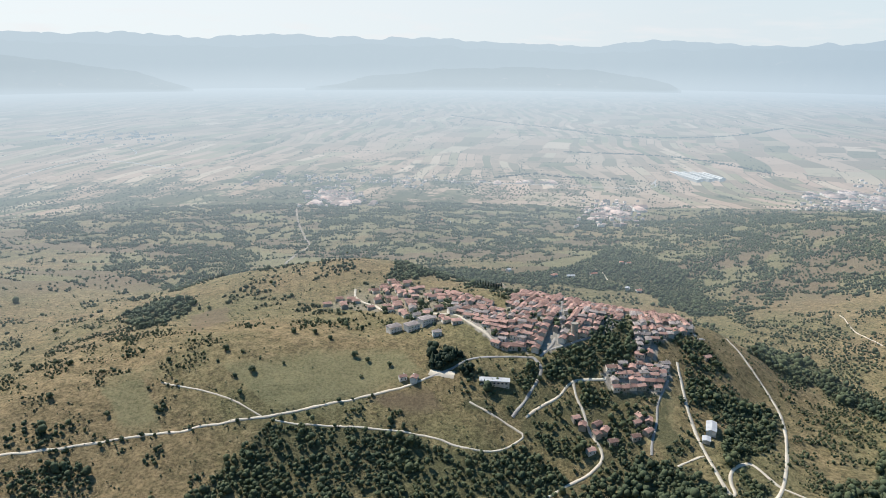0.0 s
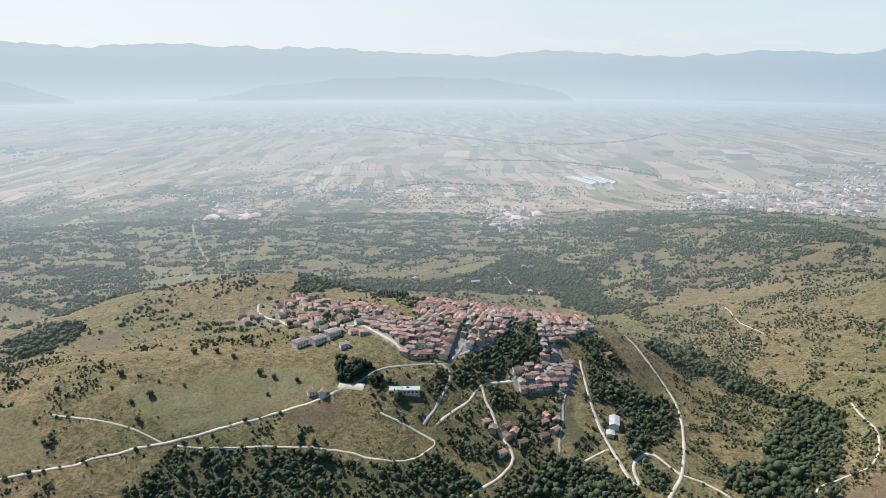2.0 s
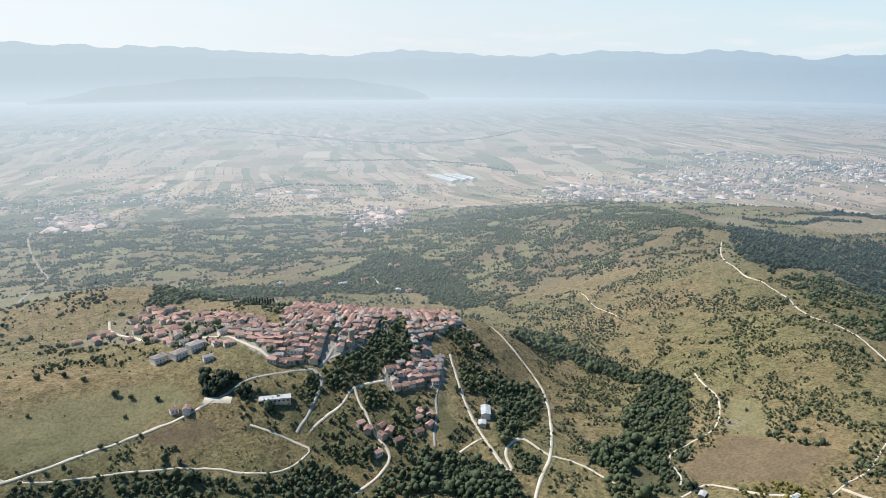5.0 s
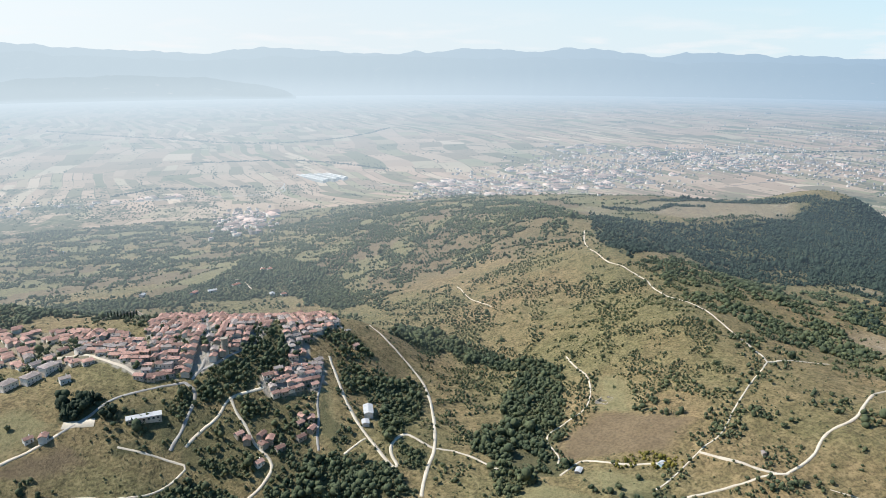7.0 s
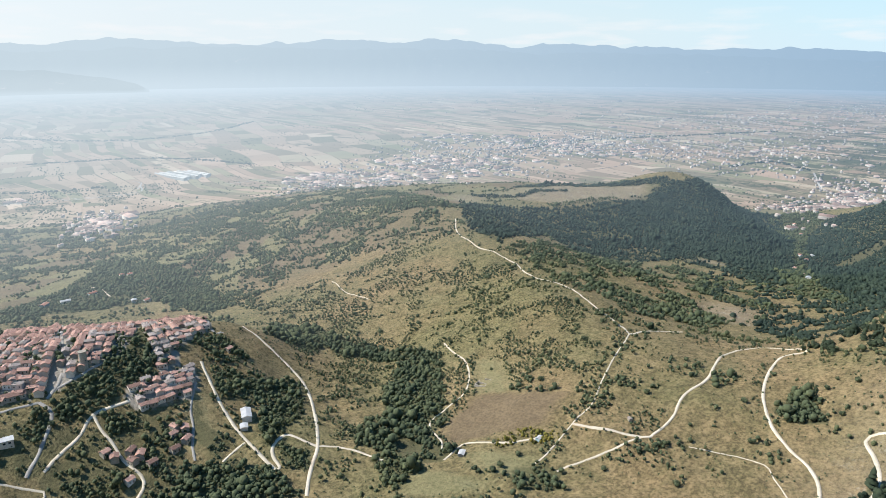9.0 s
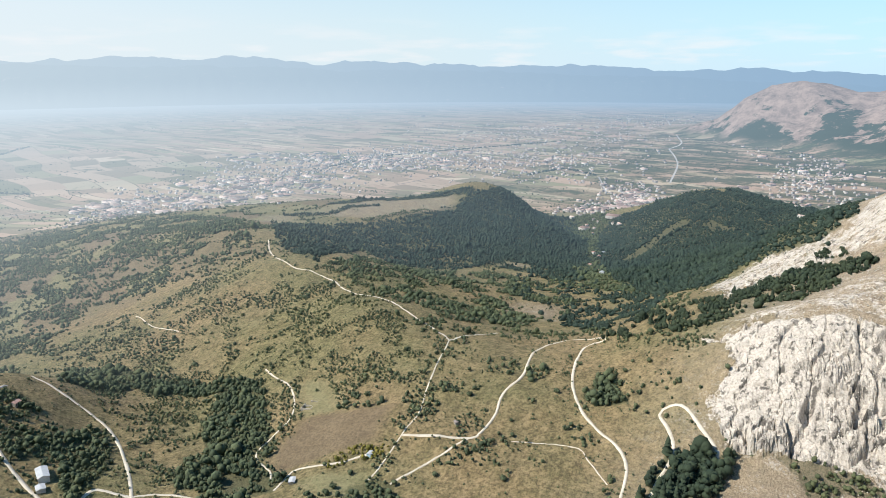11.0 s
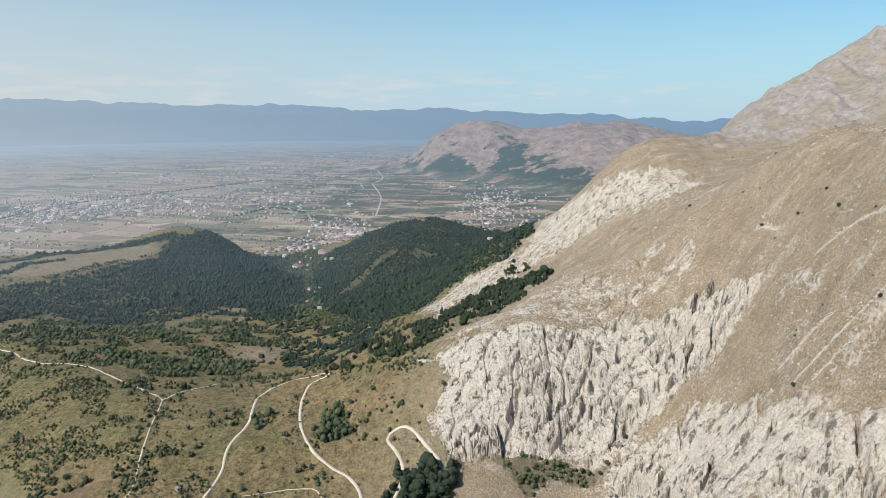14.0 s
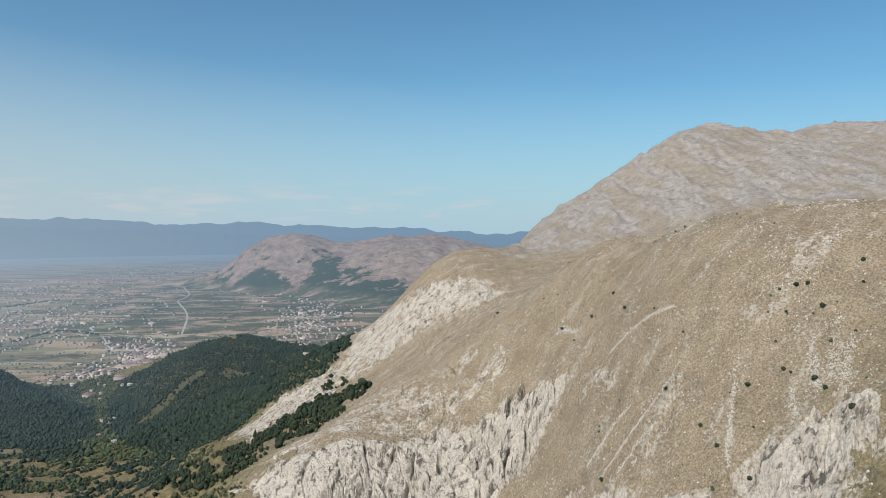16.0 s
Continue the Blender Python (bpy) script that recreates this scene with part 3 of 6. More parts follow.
TILLED = {
    "brown_field": [(389, 459), (461, 480), (498, 393), (444, 377), (379, 435)],
    "dark_plot": [(-332, 863), (-294, 897), (-262, 815), (-289, 754)],
    "bank_field": [(-80, 633), (-12, 641), (-1, 619), (-50, 614)],
    "spur_clearing": [(2085, 550), (2000, 590), (1780, 618), (1770, 586), (1980, 556), (2070, 515)],
    "hill_terrace": [(2085, 462), (2030, 378), (1995, 436), (2040, 470)],
    "plot_small": [(357, 485), (364, 455), (342, 427), (331, 453)],
}
STRAW = {
    "plateau": [(1540, 1420), (1727, 1390), (1930, 1235), (1800, 1160), (1640, 1200), (1454, 1235), (1330, 1390)],
    "glen_meadow": [(1440, 790), (1420, 690), (1375, 690), (1390, 760)],
    "saddle_meadow": [(1010, 525), (1000, 425), (905, 412), (925, 500)],
    "ridge_meadow": [(1110, 1330), (1300, 1440), (1330, 1380), (1180, 1250)],
}
ROCKS = {
    "main_cliff": [(700, 154), (666, 83), (673, 27), (688, -23), (705, -63), (679, -124), (610, -167), (607, -150), (607, -124), (594, -100), (587, -57), (574, -52), (574, -3), (550, 68), (552, 98), (591, 121), (625, 110)],
    "near_crags": [(552, -28), (582, -57), (584, -99), (485, -139), (418, -168), (390, -189), (336, -168), (549, -23)],
    "right_crags": [(380, -183), (385, -202), (373, -228), (339, -238), (323, -246), (277, -212)],
    "far_tongue": [(919, 202), (976, 155), (1011, 92), (1053, 62), (1150, 49), (1077, -26), (1023, -76), (980, -140), (889, -179), (889, -116), (947, -36), (942, 1), (942, 39), (957, 103), (898, 173)],
    "tongue_foot": [(1007, 225), (1054, 152), (1065, 77), (964, 31), (916, 89), (825, 139), (804, 167)],
    "outcrop_upper": [(781, -114), (742, -133), (716, -133), (743, -115)],
    "outcrop_lower": [(622, -164), (568, -178), (511, -183), (487, -176), (531, -167), (590, -158)],
    "outcrop_right": [(398, -268), (388, -275), (369, -260), (338, -246), (355, -243)],
    "outcrop_edge": [(381, -231), (399, -254), (389, -255), (360, -233)],
    "screes": [(700, 154), (713, 126), (743, 80), (830, 34), (831, -6), (749, -66), (743, -132), (697, -146), (712, -86), (689, -29), (661, 82)],
}
DISTRICTS = {
    "new_quarter": (14, [(-160, 876), (-115, 946), (-51, 961), (-2, 876), (32, 778), (43, 734), (5, 753), (-14, 751), (-65, 814), (-95, 838)]),
    "middle_quarter": (10.5, [(-2, 894), (48, 830), (76, 755), (99, 701), (88, 681), (53, 697), (31, 744), (12, 805)]),
    "old_quarter": (9.6, [(77, 797), (217, 1226), (315, 1219), (224, 794), (184, 715), (131, 691), (114, 679), (97, 684), (78, 732)]),
    "east_quarter": (9.6, [(310, 1120), (391, 1089), (292, 761), (252, 730), (219, 679), (203, 675), (209, 711)]),
    "lower_quarter": (8.8, [(165, 662), (193, 673), (242, 683), (226, 641), (195, 630), (165, 635)]),
}
SITES = {
    "apartment_block": [(-55, 750), (-35, 751), (-19, 760)],
    "white_house": [(-6, 726)],
    "row_houses": [(97, 680), (134, 765)],
    "barn": [(256, 595), (261, 608)],
    "annex": [(245, 577)],
    "hall": [(39, 644), (67, 641)],
    "tower": [(142, 700)],
    "farm_row": [(65, 693), (88, 691)],
    "fork_house": [(136, 566)],
    "lane_houses": [(128, 601), (133, 593), (147, 594), (145, 583), (158, 574), (153, 587)],
    "garden_houses": [(185, 596), (197, 598), (193, 585), (190, 603), (180, 579)],
    "roadside_houses": [(-40, 654), (-28, 651)],
    "huts": [(371, 407), (428, 367), (495, 319)],
    "ruin": [(479, 492)],
    "cemetery": [(65, 907), (141, 1210)],
    "east_houses": [(293, 713), (196, 662)],
    "valley_houses": [(256, 1330), (307, 1358), (222, 1329), (352, 1262), (371, 1253), (-5, 2107), (21, 2069), (387, 1448), (402, 1450), (134, 1352), (1811, 709), (1789, 684), (1839, 690), (1608, 636), (1419, 541), (1366, 514), (2185, 860), (2300, 930)],
}
LONE_TREES = {
    "slope_bushes": [(620, -208), (533, -212), (473, -151), (419, -197), (636, -176), (328, -233), (414, -299), (401, -290), (433, -267), (427, -271), (424, -255), (407, -268), (396, -237), (390, -238), (373, -242), (362, -241), (440, -260), (409, -222), (397, -197), (514, -162), (581, -205), (630, -191), (726, -168), (800, -131), (463, -193), (484, -214), (664, -172), (365, -200), (379, -270)],
    "meadow_trees": [(-124, 723), (-164, 668), (-93, 692), (-144, 739), (-289, 628), (-192, 650), (-196, 618), (-209, 680), (-168, 739), (-283, 669), (-386, 762), (-500, 845), (-253, 985), (-215, 1008), (-223, 1587), (-314, 592), (-389, 696), (-343, 916), (-55, 676), (-83, 659), (-377, 611), (-444, 699), (-231, 664), (-228, 683), (-79, 685)],
    "roadside_trees": [(-234, 581), (-251, 576), (-274, 571), (-191, 587), (-181, 591), (-290, 565), (-141, 599), (-128, 604), (-101, 622), (-69, 632), (-88, 627), (-339, 545), (-301, 561)],
    "ridge_trees": [(612, 304), (625, 295), (586, 260), (621, 340), (506, 507), (541, 333), (552, 333), (658, 210), (655, 192), (639, 211), (603, 130), (614, 152), (400, 366), (562, 482), (482, 453), (670, 534), (590, 336), (595, 451), (539, 230), (486, 226), (450, 244), (430, 298), (526, 278), (377, 365), (604, 185), (609, 161), (505, 434), (647, 792), (653, 692), (649, 623)],
}
FAR_LINES = {
    "tree_line": (30, "trees", [(90, 7250), (600, 6470), (1020, 5890), (1300, 5480), (1690, 5300), (2260, 5470), (2910, 6050)]),
    "highway": (26, "pale", [(8680, 2550), (6640, 1850), (5900, 1600), (5430, 1560)]),
    "highway_south": (22, "pale", [(5430, 1560), (4630, 1270), (3790, 1070)]),
    "station_road": (20, "pale", [(3780, 1470), (3350, 1260)]),
    "motorway": (24, "pale", [(-2120, 3410), (-2070, 4040), (-1770, 3940), (-1420, 3690), (-1390, 3750)]),
    "ramp": (18, "pale", [(-2080, 4630), (-1930, 4410), (-1880, 4280)]),
    "plain_road": (14, "pale", [(-400, 3420), (130, 3270), (580, 3140), (930, 3080)]),
    "farm_road": (12, "pale", [(970, 3220), (1050, 3410), (1030, 3480)]),
    "edge_road": (14, "pale", [(240, 3220), (540, 3190), (920, 3120), (1020, 3320)]),
    "railway": (16, "dark", [(2920, 2270), (3720, 2220), (4380, 1950), (5580, 1540)]),
    "canal": (18, "trees", [(3180, 3090), (4040, 3130), (4780, 2850), (5620, 2510)]),
    "west_road": (14, "pale", [(1320, 3070), (1820, 3090), (2260, 2830), (2700, 2630)]),
    "wood_line": (26, "trees", [(270, 3430), (460, 3570), (610, 3470), (880, 3410)]),
    "river_trees": (26, "trees", [(3660, 1870), (4000, 1780), (3870, 1540)]),
    "field_trees": (22, "trees", [(780, 4490), (1330, 4320), (1590, 4020), (1730, 3670)]),
}
FACTORY = (1300, 3550)
# far towns: corners of the ground they cover, and how many buildings
TOWNS = [
    ([(-502, 2406), (-266, 2422), (-370, 3080), (-610, 3080)], 130),
    ([(403, 2046), (584, 1969), (763, 2691), (550, 2688)], 120),
    ([(1046, 2086), (1860, 2720), (1980, 3000), (1540, 2990)], 60),
    ([(3040, 3140), (3480, 2430), (4200, 3060), (3780, 3750)], 150),
    ([(1690, 2950), (1447, 1369), (2720, 2730), (2190, 3580)], 120),
    ([(2120, 3080), (2730, 2120), (3920, 3240), (3230, 4370)], 160),
    ([(4340, 3420), (5530, 1480), (8230, 2560), (6850, 4940)], 260),
    ([(5640, 2570), (6440, 1250), (10270, 2270), (9300, 3980)], 260),
    ([(3060, 1200), (2314, 614), (3860, 1080), (3660, 1390)], 200),
    ([(3710, 570), (1086, 16), (5800, 190), (5440, 780)], 260),
    ([(2900, 2910), (3800, 1480), (5000, 2190), (4050, 3730)], 200),
    ([(2820, 3070), (4080, 2340), (5340, 3290), (3980, 4070)], 150),
    ([(1930, 3010), (2730, 2550), (3450, 3390), (2610, 3870)], 80),
    ([(-1900, 6540), (190, 6630), (-20, 8000), (-2030, 7900)], 40),
    ([(-2840, 4750), (-1630, 4790), (-2060, 5650), (-3190, 5610)], 40),
    ([(-910, 3060), (190, 3080), (90, 3490), (-900, 3470)], 70),
    ([(2325, 1071), (2199, 770), (3160, 1150), (3030, 1360)], 70),
    ([(3120, 2180), (3830, 1040), (5740, 1780), (4890, 3170)], 240),
    ([(1670, 2810), (2960, 2320), (3420, 2890), (2180, 3350)], 140),
    ([(5130, 1240), (1075, -22), (10150, 60), (9890, 2110)], 150),
    ([(3770, 7250), (6110, 3330), (9240, 5830), (6430, 10890)], 80),
]

# groups of large pale-roofed works on the plain: corners and how many halls
WORKS = [
    ([(1600, 3010), (2090, 2540), (2330, 2640), (1820, 3150)], 34),
    ([(2090, 2540), (2725, 2411), (2960, 3030), (2324, 3218)], 46),
    ([(3100, 3730), (3613, 3187), (3864, 3742), (3381, 4183)], 34),
    ([(3230, 2766), (3630, 2369), (4100, 2700), (3700, 3150)], 34),
    ([(-2900, 5000), (-2100, 5100), (-2200, 5500), (-2950, 5400)], 12),
    ([(-1700, 6900), (-950, 7050), (-1000, 7400), (-1750, 7250)], 14),
    ([(180, 3200), (500, 3150), (520, 3260), (190, 3320)], 8),
    ([(1480, 2900), (1830, 2970), (1900, 3100), (1550, 3050)], 14),
    ([(-430, 2440), (-250, 2440), (-230, 2560), (-420, 2560)], 6),
]


def cells(x, y, wide, deep, turn, seed):
    """Irregular field plots: a random value for the plot of every place, and the distance to its edge."""
    c, s = math.cos(turn), math.sin(turn)
    u, v = (x * c + y * s) / wide, (y * c - x * s) / deep
    u, v = u + 0.5 * (fbm(u * 0.4, v * 0.4, 2, seed + 9) - 0.5), v + 0.5 * (fbm(u * 0.4, v * 0.4, 2, seed + 5) - 0.5)
    best = np.full(x.shape, 9.0)
    second = np.full(x.shape, 9.0)
    pick = np.zeros(x.shape)
    for i in (-1, 0, 1):
        for j in (-1, 0, 1):
            ku, kv = np.floor(u) + i, np.floor(v) + j
            d = np.hypot(ku + lattice(ku, kv, seed) - u, kv + lattice(ku, kv, seed + 1) - v)
            near = d < best
            second = np.where(near, best, np.minimum(second, d))
            pick = np.where(near, lattice(ku, kv, seed + 2), pick)
            best = np.where(near, d, best)
    return pick, second - best


def dome_map(x, y):
    """The grey stony dome behind the grass slope."""
    return smooth(1080, 1180, x - 0.35 * y) * smooth(-130, -260, y + 0.1 * (x - 1200)) * (0.45 + 0.55 * smooth(0.36, 0.58, fbm(x / 80, y / 24, 5, 29)))


def rock_map(x, y):
    """Share of bare rock, from 0 to 1, fading into the grass round the crags."""
    x, y = np.asarray(x, float), np.asarray(y, float)
    m = np.zeros(x.shape)
    for name, outline in ROCKS.items():
        soft = sum(inside(x + dx, y + dy, outline, 14.0) for dx, dy in ((0, 0), (13, 6), (-10, 9), (4, -14))) / 4
        m = np.maximum(m, soft * (0.42 if name == "screes" else 0.52 if name in ("far_tongue", "tongue_foot") else 0.7 if name in ("near_crags", "right_crags") else 0.55 if name.startswith("outcrop") else 0.95))
    slope = smooth(250, 420, x) * smooth(130, 20, y) * smooth(1300, 1000, x)
    m = np.maximum(m, slope * (0.08 + 0.30 * smooth(0.55, 0.78, fbm(x / 45, y / 45, 4, 19))))
    return np.maximum(m, 0.34 * dome_map(x, y))


# deep clefts and small caves in the main face: x, y, half width, depth
CLEFTS = [(634, -97, 4.5, 17), (620, -88, 3.0, 10), (606, 8, 3.5, 13), (594, 43, 3.5, 13), (660, -53, 3.0, 11), (596, -58, 3.5, 12), (631, -28, 3.0, 10), (612, -20, 2.6, 9)]


def flutes(x, y):
    """Pillars, blocks and clefts of the rock faces, longer down the slope than across it."""
    u, v = (x * 0.62 + y * 0.78), (x * 0.78 - y * 0.62)
    u = u + 9 * (fbm(x / 40, y / 40, 3, 31) - 0.5)
    total = 10.0 * (ridged(u / 38, v / 70, 4, 41) - 0.5)
    for wide, deep, rise, cleft, seed in ((19.0, 26.0, 8.0, 7.0, 101), (8.5, 9.5, 4.0, 3.0, 131), (4.0, 4.4, 1.7, 0.8, 151)):
        pick, edge = cells(u, v, wide, deep, 0.12, seed)
        total = total + rise * (pick - 0.5) - cleft * smooth(0.14, 0.0, edge)
    broken = 0.35 + 1.35 * smooth(0.36, 0.62, fbm(x / 60, y / 60, 3, 59))
    total = total * broken
    for hx, hy, wide, deep in CLEFTS:
        along, across = 0.98 * (x - hx) - 0.15 * (y - hy), 0.15 * (x - hx) + 0.98 * (y - hy)
        total = total - deep * np.exp(-(along / (2.6 * wide)) ** 2 - (across / wide) ** 4)
    return total + 4.0 * (fbm(x / 5, y / 5, 3, 51) - 0.5)


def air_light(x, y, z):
    """Colour and amount of the haze painted on a place beyond about a kilometre from the drone: whiter and thicker
    towards the sun.
    """
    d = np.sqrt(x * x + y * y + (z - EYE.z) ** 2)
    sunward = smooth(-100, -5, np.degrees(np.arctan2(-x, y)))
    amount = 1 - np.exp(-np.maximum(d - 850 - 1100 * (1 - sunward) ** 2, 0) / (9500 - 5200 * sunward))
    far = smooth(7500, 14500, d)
    # a paler tone of the painted haze, low down in the sunward distance
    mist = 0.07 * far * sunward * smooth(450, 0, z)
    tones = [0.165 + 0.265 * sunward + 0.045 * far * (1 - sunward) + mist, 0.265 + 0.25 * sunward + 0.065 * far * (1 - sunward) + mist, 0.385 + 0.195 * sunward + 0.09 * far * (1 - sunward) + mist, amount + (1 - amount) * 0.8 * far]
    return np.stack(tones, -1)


def paint_haze(ob, x, y, z, most=1.0):
    # stores the haze that the material then paints over the mesh
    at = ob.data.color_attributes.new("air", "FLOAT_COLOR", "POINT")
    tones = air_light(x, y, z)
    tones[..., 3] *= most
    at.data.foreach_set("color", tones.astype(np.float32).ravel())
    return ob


def height(x, y):
    """Height of the ground, metres above the plain."""
    shape = np.broadcast(x, y).shape
    x, y = np.atleast_1d(np.asarray(x, float)), np.atleast_1d(np.asarray(y, float))
    z = swell_height(x, y)
    r = np.hypot(x, y)
    rough = smooth(3200, 2300, r)
    z = z + rough * (5.0 * (fbm(x / 120, y / 120, 4, 3) - 0.5) + 1.8 * (fbm(x / 13, y / 13, 4, 7) - 0.5) + 7.0 * (ridged(x / 85, y / 85, 4, 5) - 0.62))
    z = z + dome_map(x, y) * (24.0 * (ridged(x / 130, y / 48, 4, 63) - 0.62) + 9.0 * (ridged(x / 40, y / 15, 3, 65) - 0.6))
    rock = smooth(0.12, 0.75, rock_map(x, y))
    craggy = rock > 0
    z[craggy] += rock[craggy] * flutes(x[craggy], y[craggy]) * (1 - 0.7 * smooth(860, 1000, x[craggy]))
    return z.reshape(shape)


def mesh_object(name, verts, faces, material, kind=""):
    """One mesh from arrays of places and of faces with equally many corners."""
    verts, faces = np.asarray(verts, np.float32), np.asarray(faces, np.int32)
    me = bpy.data.meshes.new(name)
    me.vertices.add(len(verts))
    me.vertices.foreach_set("co", verts.ravel())
    n, k = faces.shape
    me.loops.add(n * k)
    me.loops.foreach_set("vertex_index", faces.ravel())
    me.polygons.add(n)
    me.polygons.foreach_set("loop_start", np.arange(0, n * k, k, dtype=np.int32))
    me.materials.append(material)
    me.update(calc_edges=True)
    ob = new(name, me)
    return tagged(ob, kind=kind)


def sheet_faces(rows, cols, closed):
    i, j = np.meshgrid(np.arange(rows - 1), np.arange(cols if closed else cols - 1), indexing="ij")
    jn = (j + 1) % cols
    return np.stack([i * cols + j, i * cols + jn, (i + 1) * cols + jn, (i + 1) * cols + j], -1).reshape(-1, 4)


hazed(GROUND)
NEAR_EDGE = 2600.0


def ground_sheet(name, label, bearings, rings):
    """A piece of the ground round the drone's spot, with its map of rock, meadow and tilled soil."""
    r, a = np.meshgrid(rings, np.radians(bearings), indexing="ij")
    x, y = -r * np.sin(a), r * np.cos(a)
    z = height(x, y)
    ob = mesh_object(name, np.stack([x, y, z], -1).reshape(-1, 3), sheet_faces(len(rings), len(bearings), False), GROUND, "structure")
    bare = rock_map(x, y)
    ob.data.polygons.foreach_set("use_smooth", ~(bare > 0.4)[:-1, :-1].ravel())
    fields = smooth(1150, 1450, r) * smooth(-500, -100, -np.abs(x) + 0.9 * y) * smooth(330, 200, swell_height(x, y))
    plot, edge = cells(x, y, 150.0, 80.0, 0.5, 11)
    green, tilled = np.zeros(x.shape), np.zeros(x.shape)
    for outline in MEADOWS.values():
        green = np.maximum(green, 0.7 * sum(inside(x + q, y - q, outline, 7.0) for q in (-6, 0, 6)) / 3)
    for outline in TILLED.values():
        tilled = np.maximum(tilled, 0.75 * sum(inside(x + q, y - q, outline, 6.0) for q in (-4, 0, 4)) / 3)
    straw = np.zeros(x.shape)
    for outline in STRAW.values():
        straw = np.maximum(straw, 0.6 * sum(inside(x + 2 * q, y - 2 * q, outline, 16.0) for q in (-6, 0, 6)) / 3)
    green = np.maximum(green, fields * np.clip((plot - 0.5) * 1.6, 0, 0.7))
    tilled = np.maximum(tilled, fields * (plot < 0.34) * 0.7)
    cover = ob.data.color_attributes.new("cover", "FLOAT_COLOR", "POINT")
    cover.data.foreach_set("color", np.stack([rock_map(x, y), green, tilled, np.maximum(smooth(200, 420, x) * smooth(220, 20, y), straw)], -1).astype(np.float32).ravel())
    paved = np.zeros(x.shape)
    for spacing, outline in DISTRICTS.values():
        paved = np.maximum(paved, inside(x, y, outline, 5.0) * (0.35 if spacing > 12 else 0.9))
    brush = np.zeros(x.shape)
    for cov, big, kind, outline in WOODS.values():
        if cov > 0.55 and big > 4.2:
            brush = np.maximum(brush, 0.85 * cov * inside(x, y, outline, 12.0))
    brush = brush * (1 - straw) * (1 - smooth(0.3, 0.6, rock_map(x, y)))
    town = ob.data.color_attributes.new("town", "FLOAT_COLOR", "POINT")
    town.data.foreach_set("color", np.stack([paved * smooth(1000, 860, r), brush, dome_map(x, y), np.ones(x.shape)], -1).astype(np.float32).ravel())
    paint_haze(ob, x, y, z)
    return tagged(ob, label, "ground")


OUTER = np.geomspace(900, NEAR_EDGE, 150)
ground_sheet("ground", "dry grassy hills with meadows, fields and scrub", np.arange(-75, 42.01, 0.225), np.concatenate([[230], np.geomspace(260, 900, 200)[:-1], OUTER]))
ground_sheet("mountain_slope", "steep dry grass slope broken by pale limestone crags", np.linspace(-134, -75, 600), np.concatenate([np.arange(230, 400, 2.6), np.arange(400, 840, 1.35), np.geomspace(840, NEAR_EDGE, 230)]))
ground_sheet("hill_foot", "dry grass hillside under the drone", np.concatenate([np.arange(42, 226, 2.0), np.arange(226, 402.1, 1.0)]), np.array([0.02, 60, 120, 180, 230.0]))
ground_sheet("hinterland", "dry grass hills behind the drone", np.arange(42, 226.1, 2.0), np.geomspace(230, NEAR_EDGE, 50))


def smooth_line(points, step):
    """A rounded line through the points, at even steps."""
    p = np.array(points, float)
    p = np.vstack([2 * p[0] - p[1], p, 2 * p[-1] - p[-2]])
    out = []
    for a, b, c, d in zip(p, p[1:], p[2:], p[3:]):
        for t in np.linspace(0, 1, max(2, int(np.hypot(*(c - b)) / step)), endpoint=False):
            out.append(0.5 * (2 * b + (c - a) * t + (2 * a - 5 * b + 4 * c - d) * t * t + (3 * b - a - 3 * c + d) * t ** 3))
    out.append(p[-2])
    return np.array(out)


ROAD_LINES = {}
PAVED = ("valley_road", "bypass_road", "main_street", "church_street", "plain_road", "rim_road", "lane_east")
for road_name, (width, points) in ROADS.items():
    line = smooth_line(points, 5.0)
    ROAD_LINES[road_name] = (width, line)
    way = np.gradient(line, axis=0)
    way /= np.linalg.norm(way, axis=1)[:, None]
    side = np.stack([-way[:, 1], way[:, 0]], 1)
    rag = 0.94 + 0.6 * (fbm(line[:, 0] / 9, line[:, 1] / 9, 3, 23)[:, None] - 0.5)
    strips = []
    edges = [line + side * width * offset * rag for offset in (-0.62, -0.5, 0.0, 0.5, 0.62)]
    spots = np.vstack(edges)
    tops = height(spots[:, 0], spots[:, 1]).reshape(5, -1)
    for xy, top, drop in zip(edges, tops, (-1.5, 0.0, 0.08, 0.0, -1.5)):
        strips.append(np.column_stack([xy, np.maximum(top, tops[2] - 1.0) + 0.28 + drop]))
    verts = np.stack(strips, 1).reshape(-1, 3)
    road = mesh_object("road", verts, sheet_faces(len(line), 5, False)[:, ::-1], ASPHALT if road_name in PAVED else GRAVEL, "structure")
    tagged(road, "grey asphalt road through the hill village" if road_name in PAVED else "pale dusty gravel road over dry pasture", "road")


ROAD_SPOTS = np.vstack([np.column_stack([line, np.full(len(line), width / 2)]) for width, line in ROAD_LINES.values()])


def road_clearance(x, y):
    """Distance to the edge of the nearest road."""
    x, y = np.atleast_1d(x), np.atleast_1d(y)
    best = np.full(len(x), 1e6)
    for k in range(0, len(x), 4000):
        d = np.hypot(x[k:k + 4000, None] - ROAD_SPOTS[None, :, 0], y[k:k + 4000, None] - ROAD_SPOTS[None, :, 1]) - ROAD_SPOTS[None, :, 2]
        best[k:k + 4000] = d.min(1)
    return best


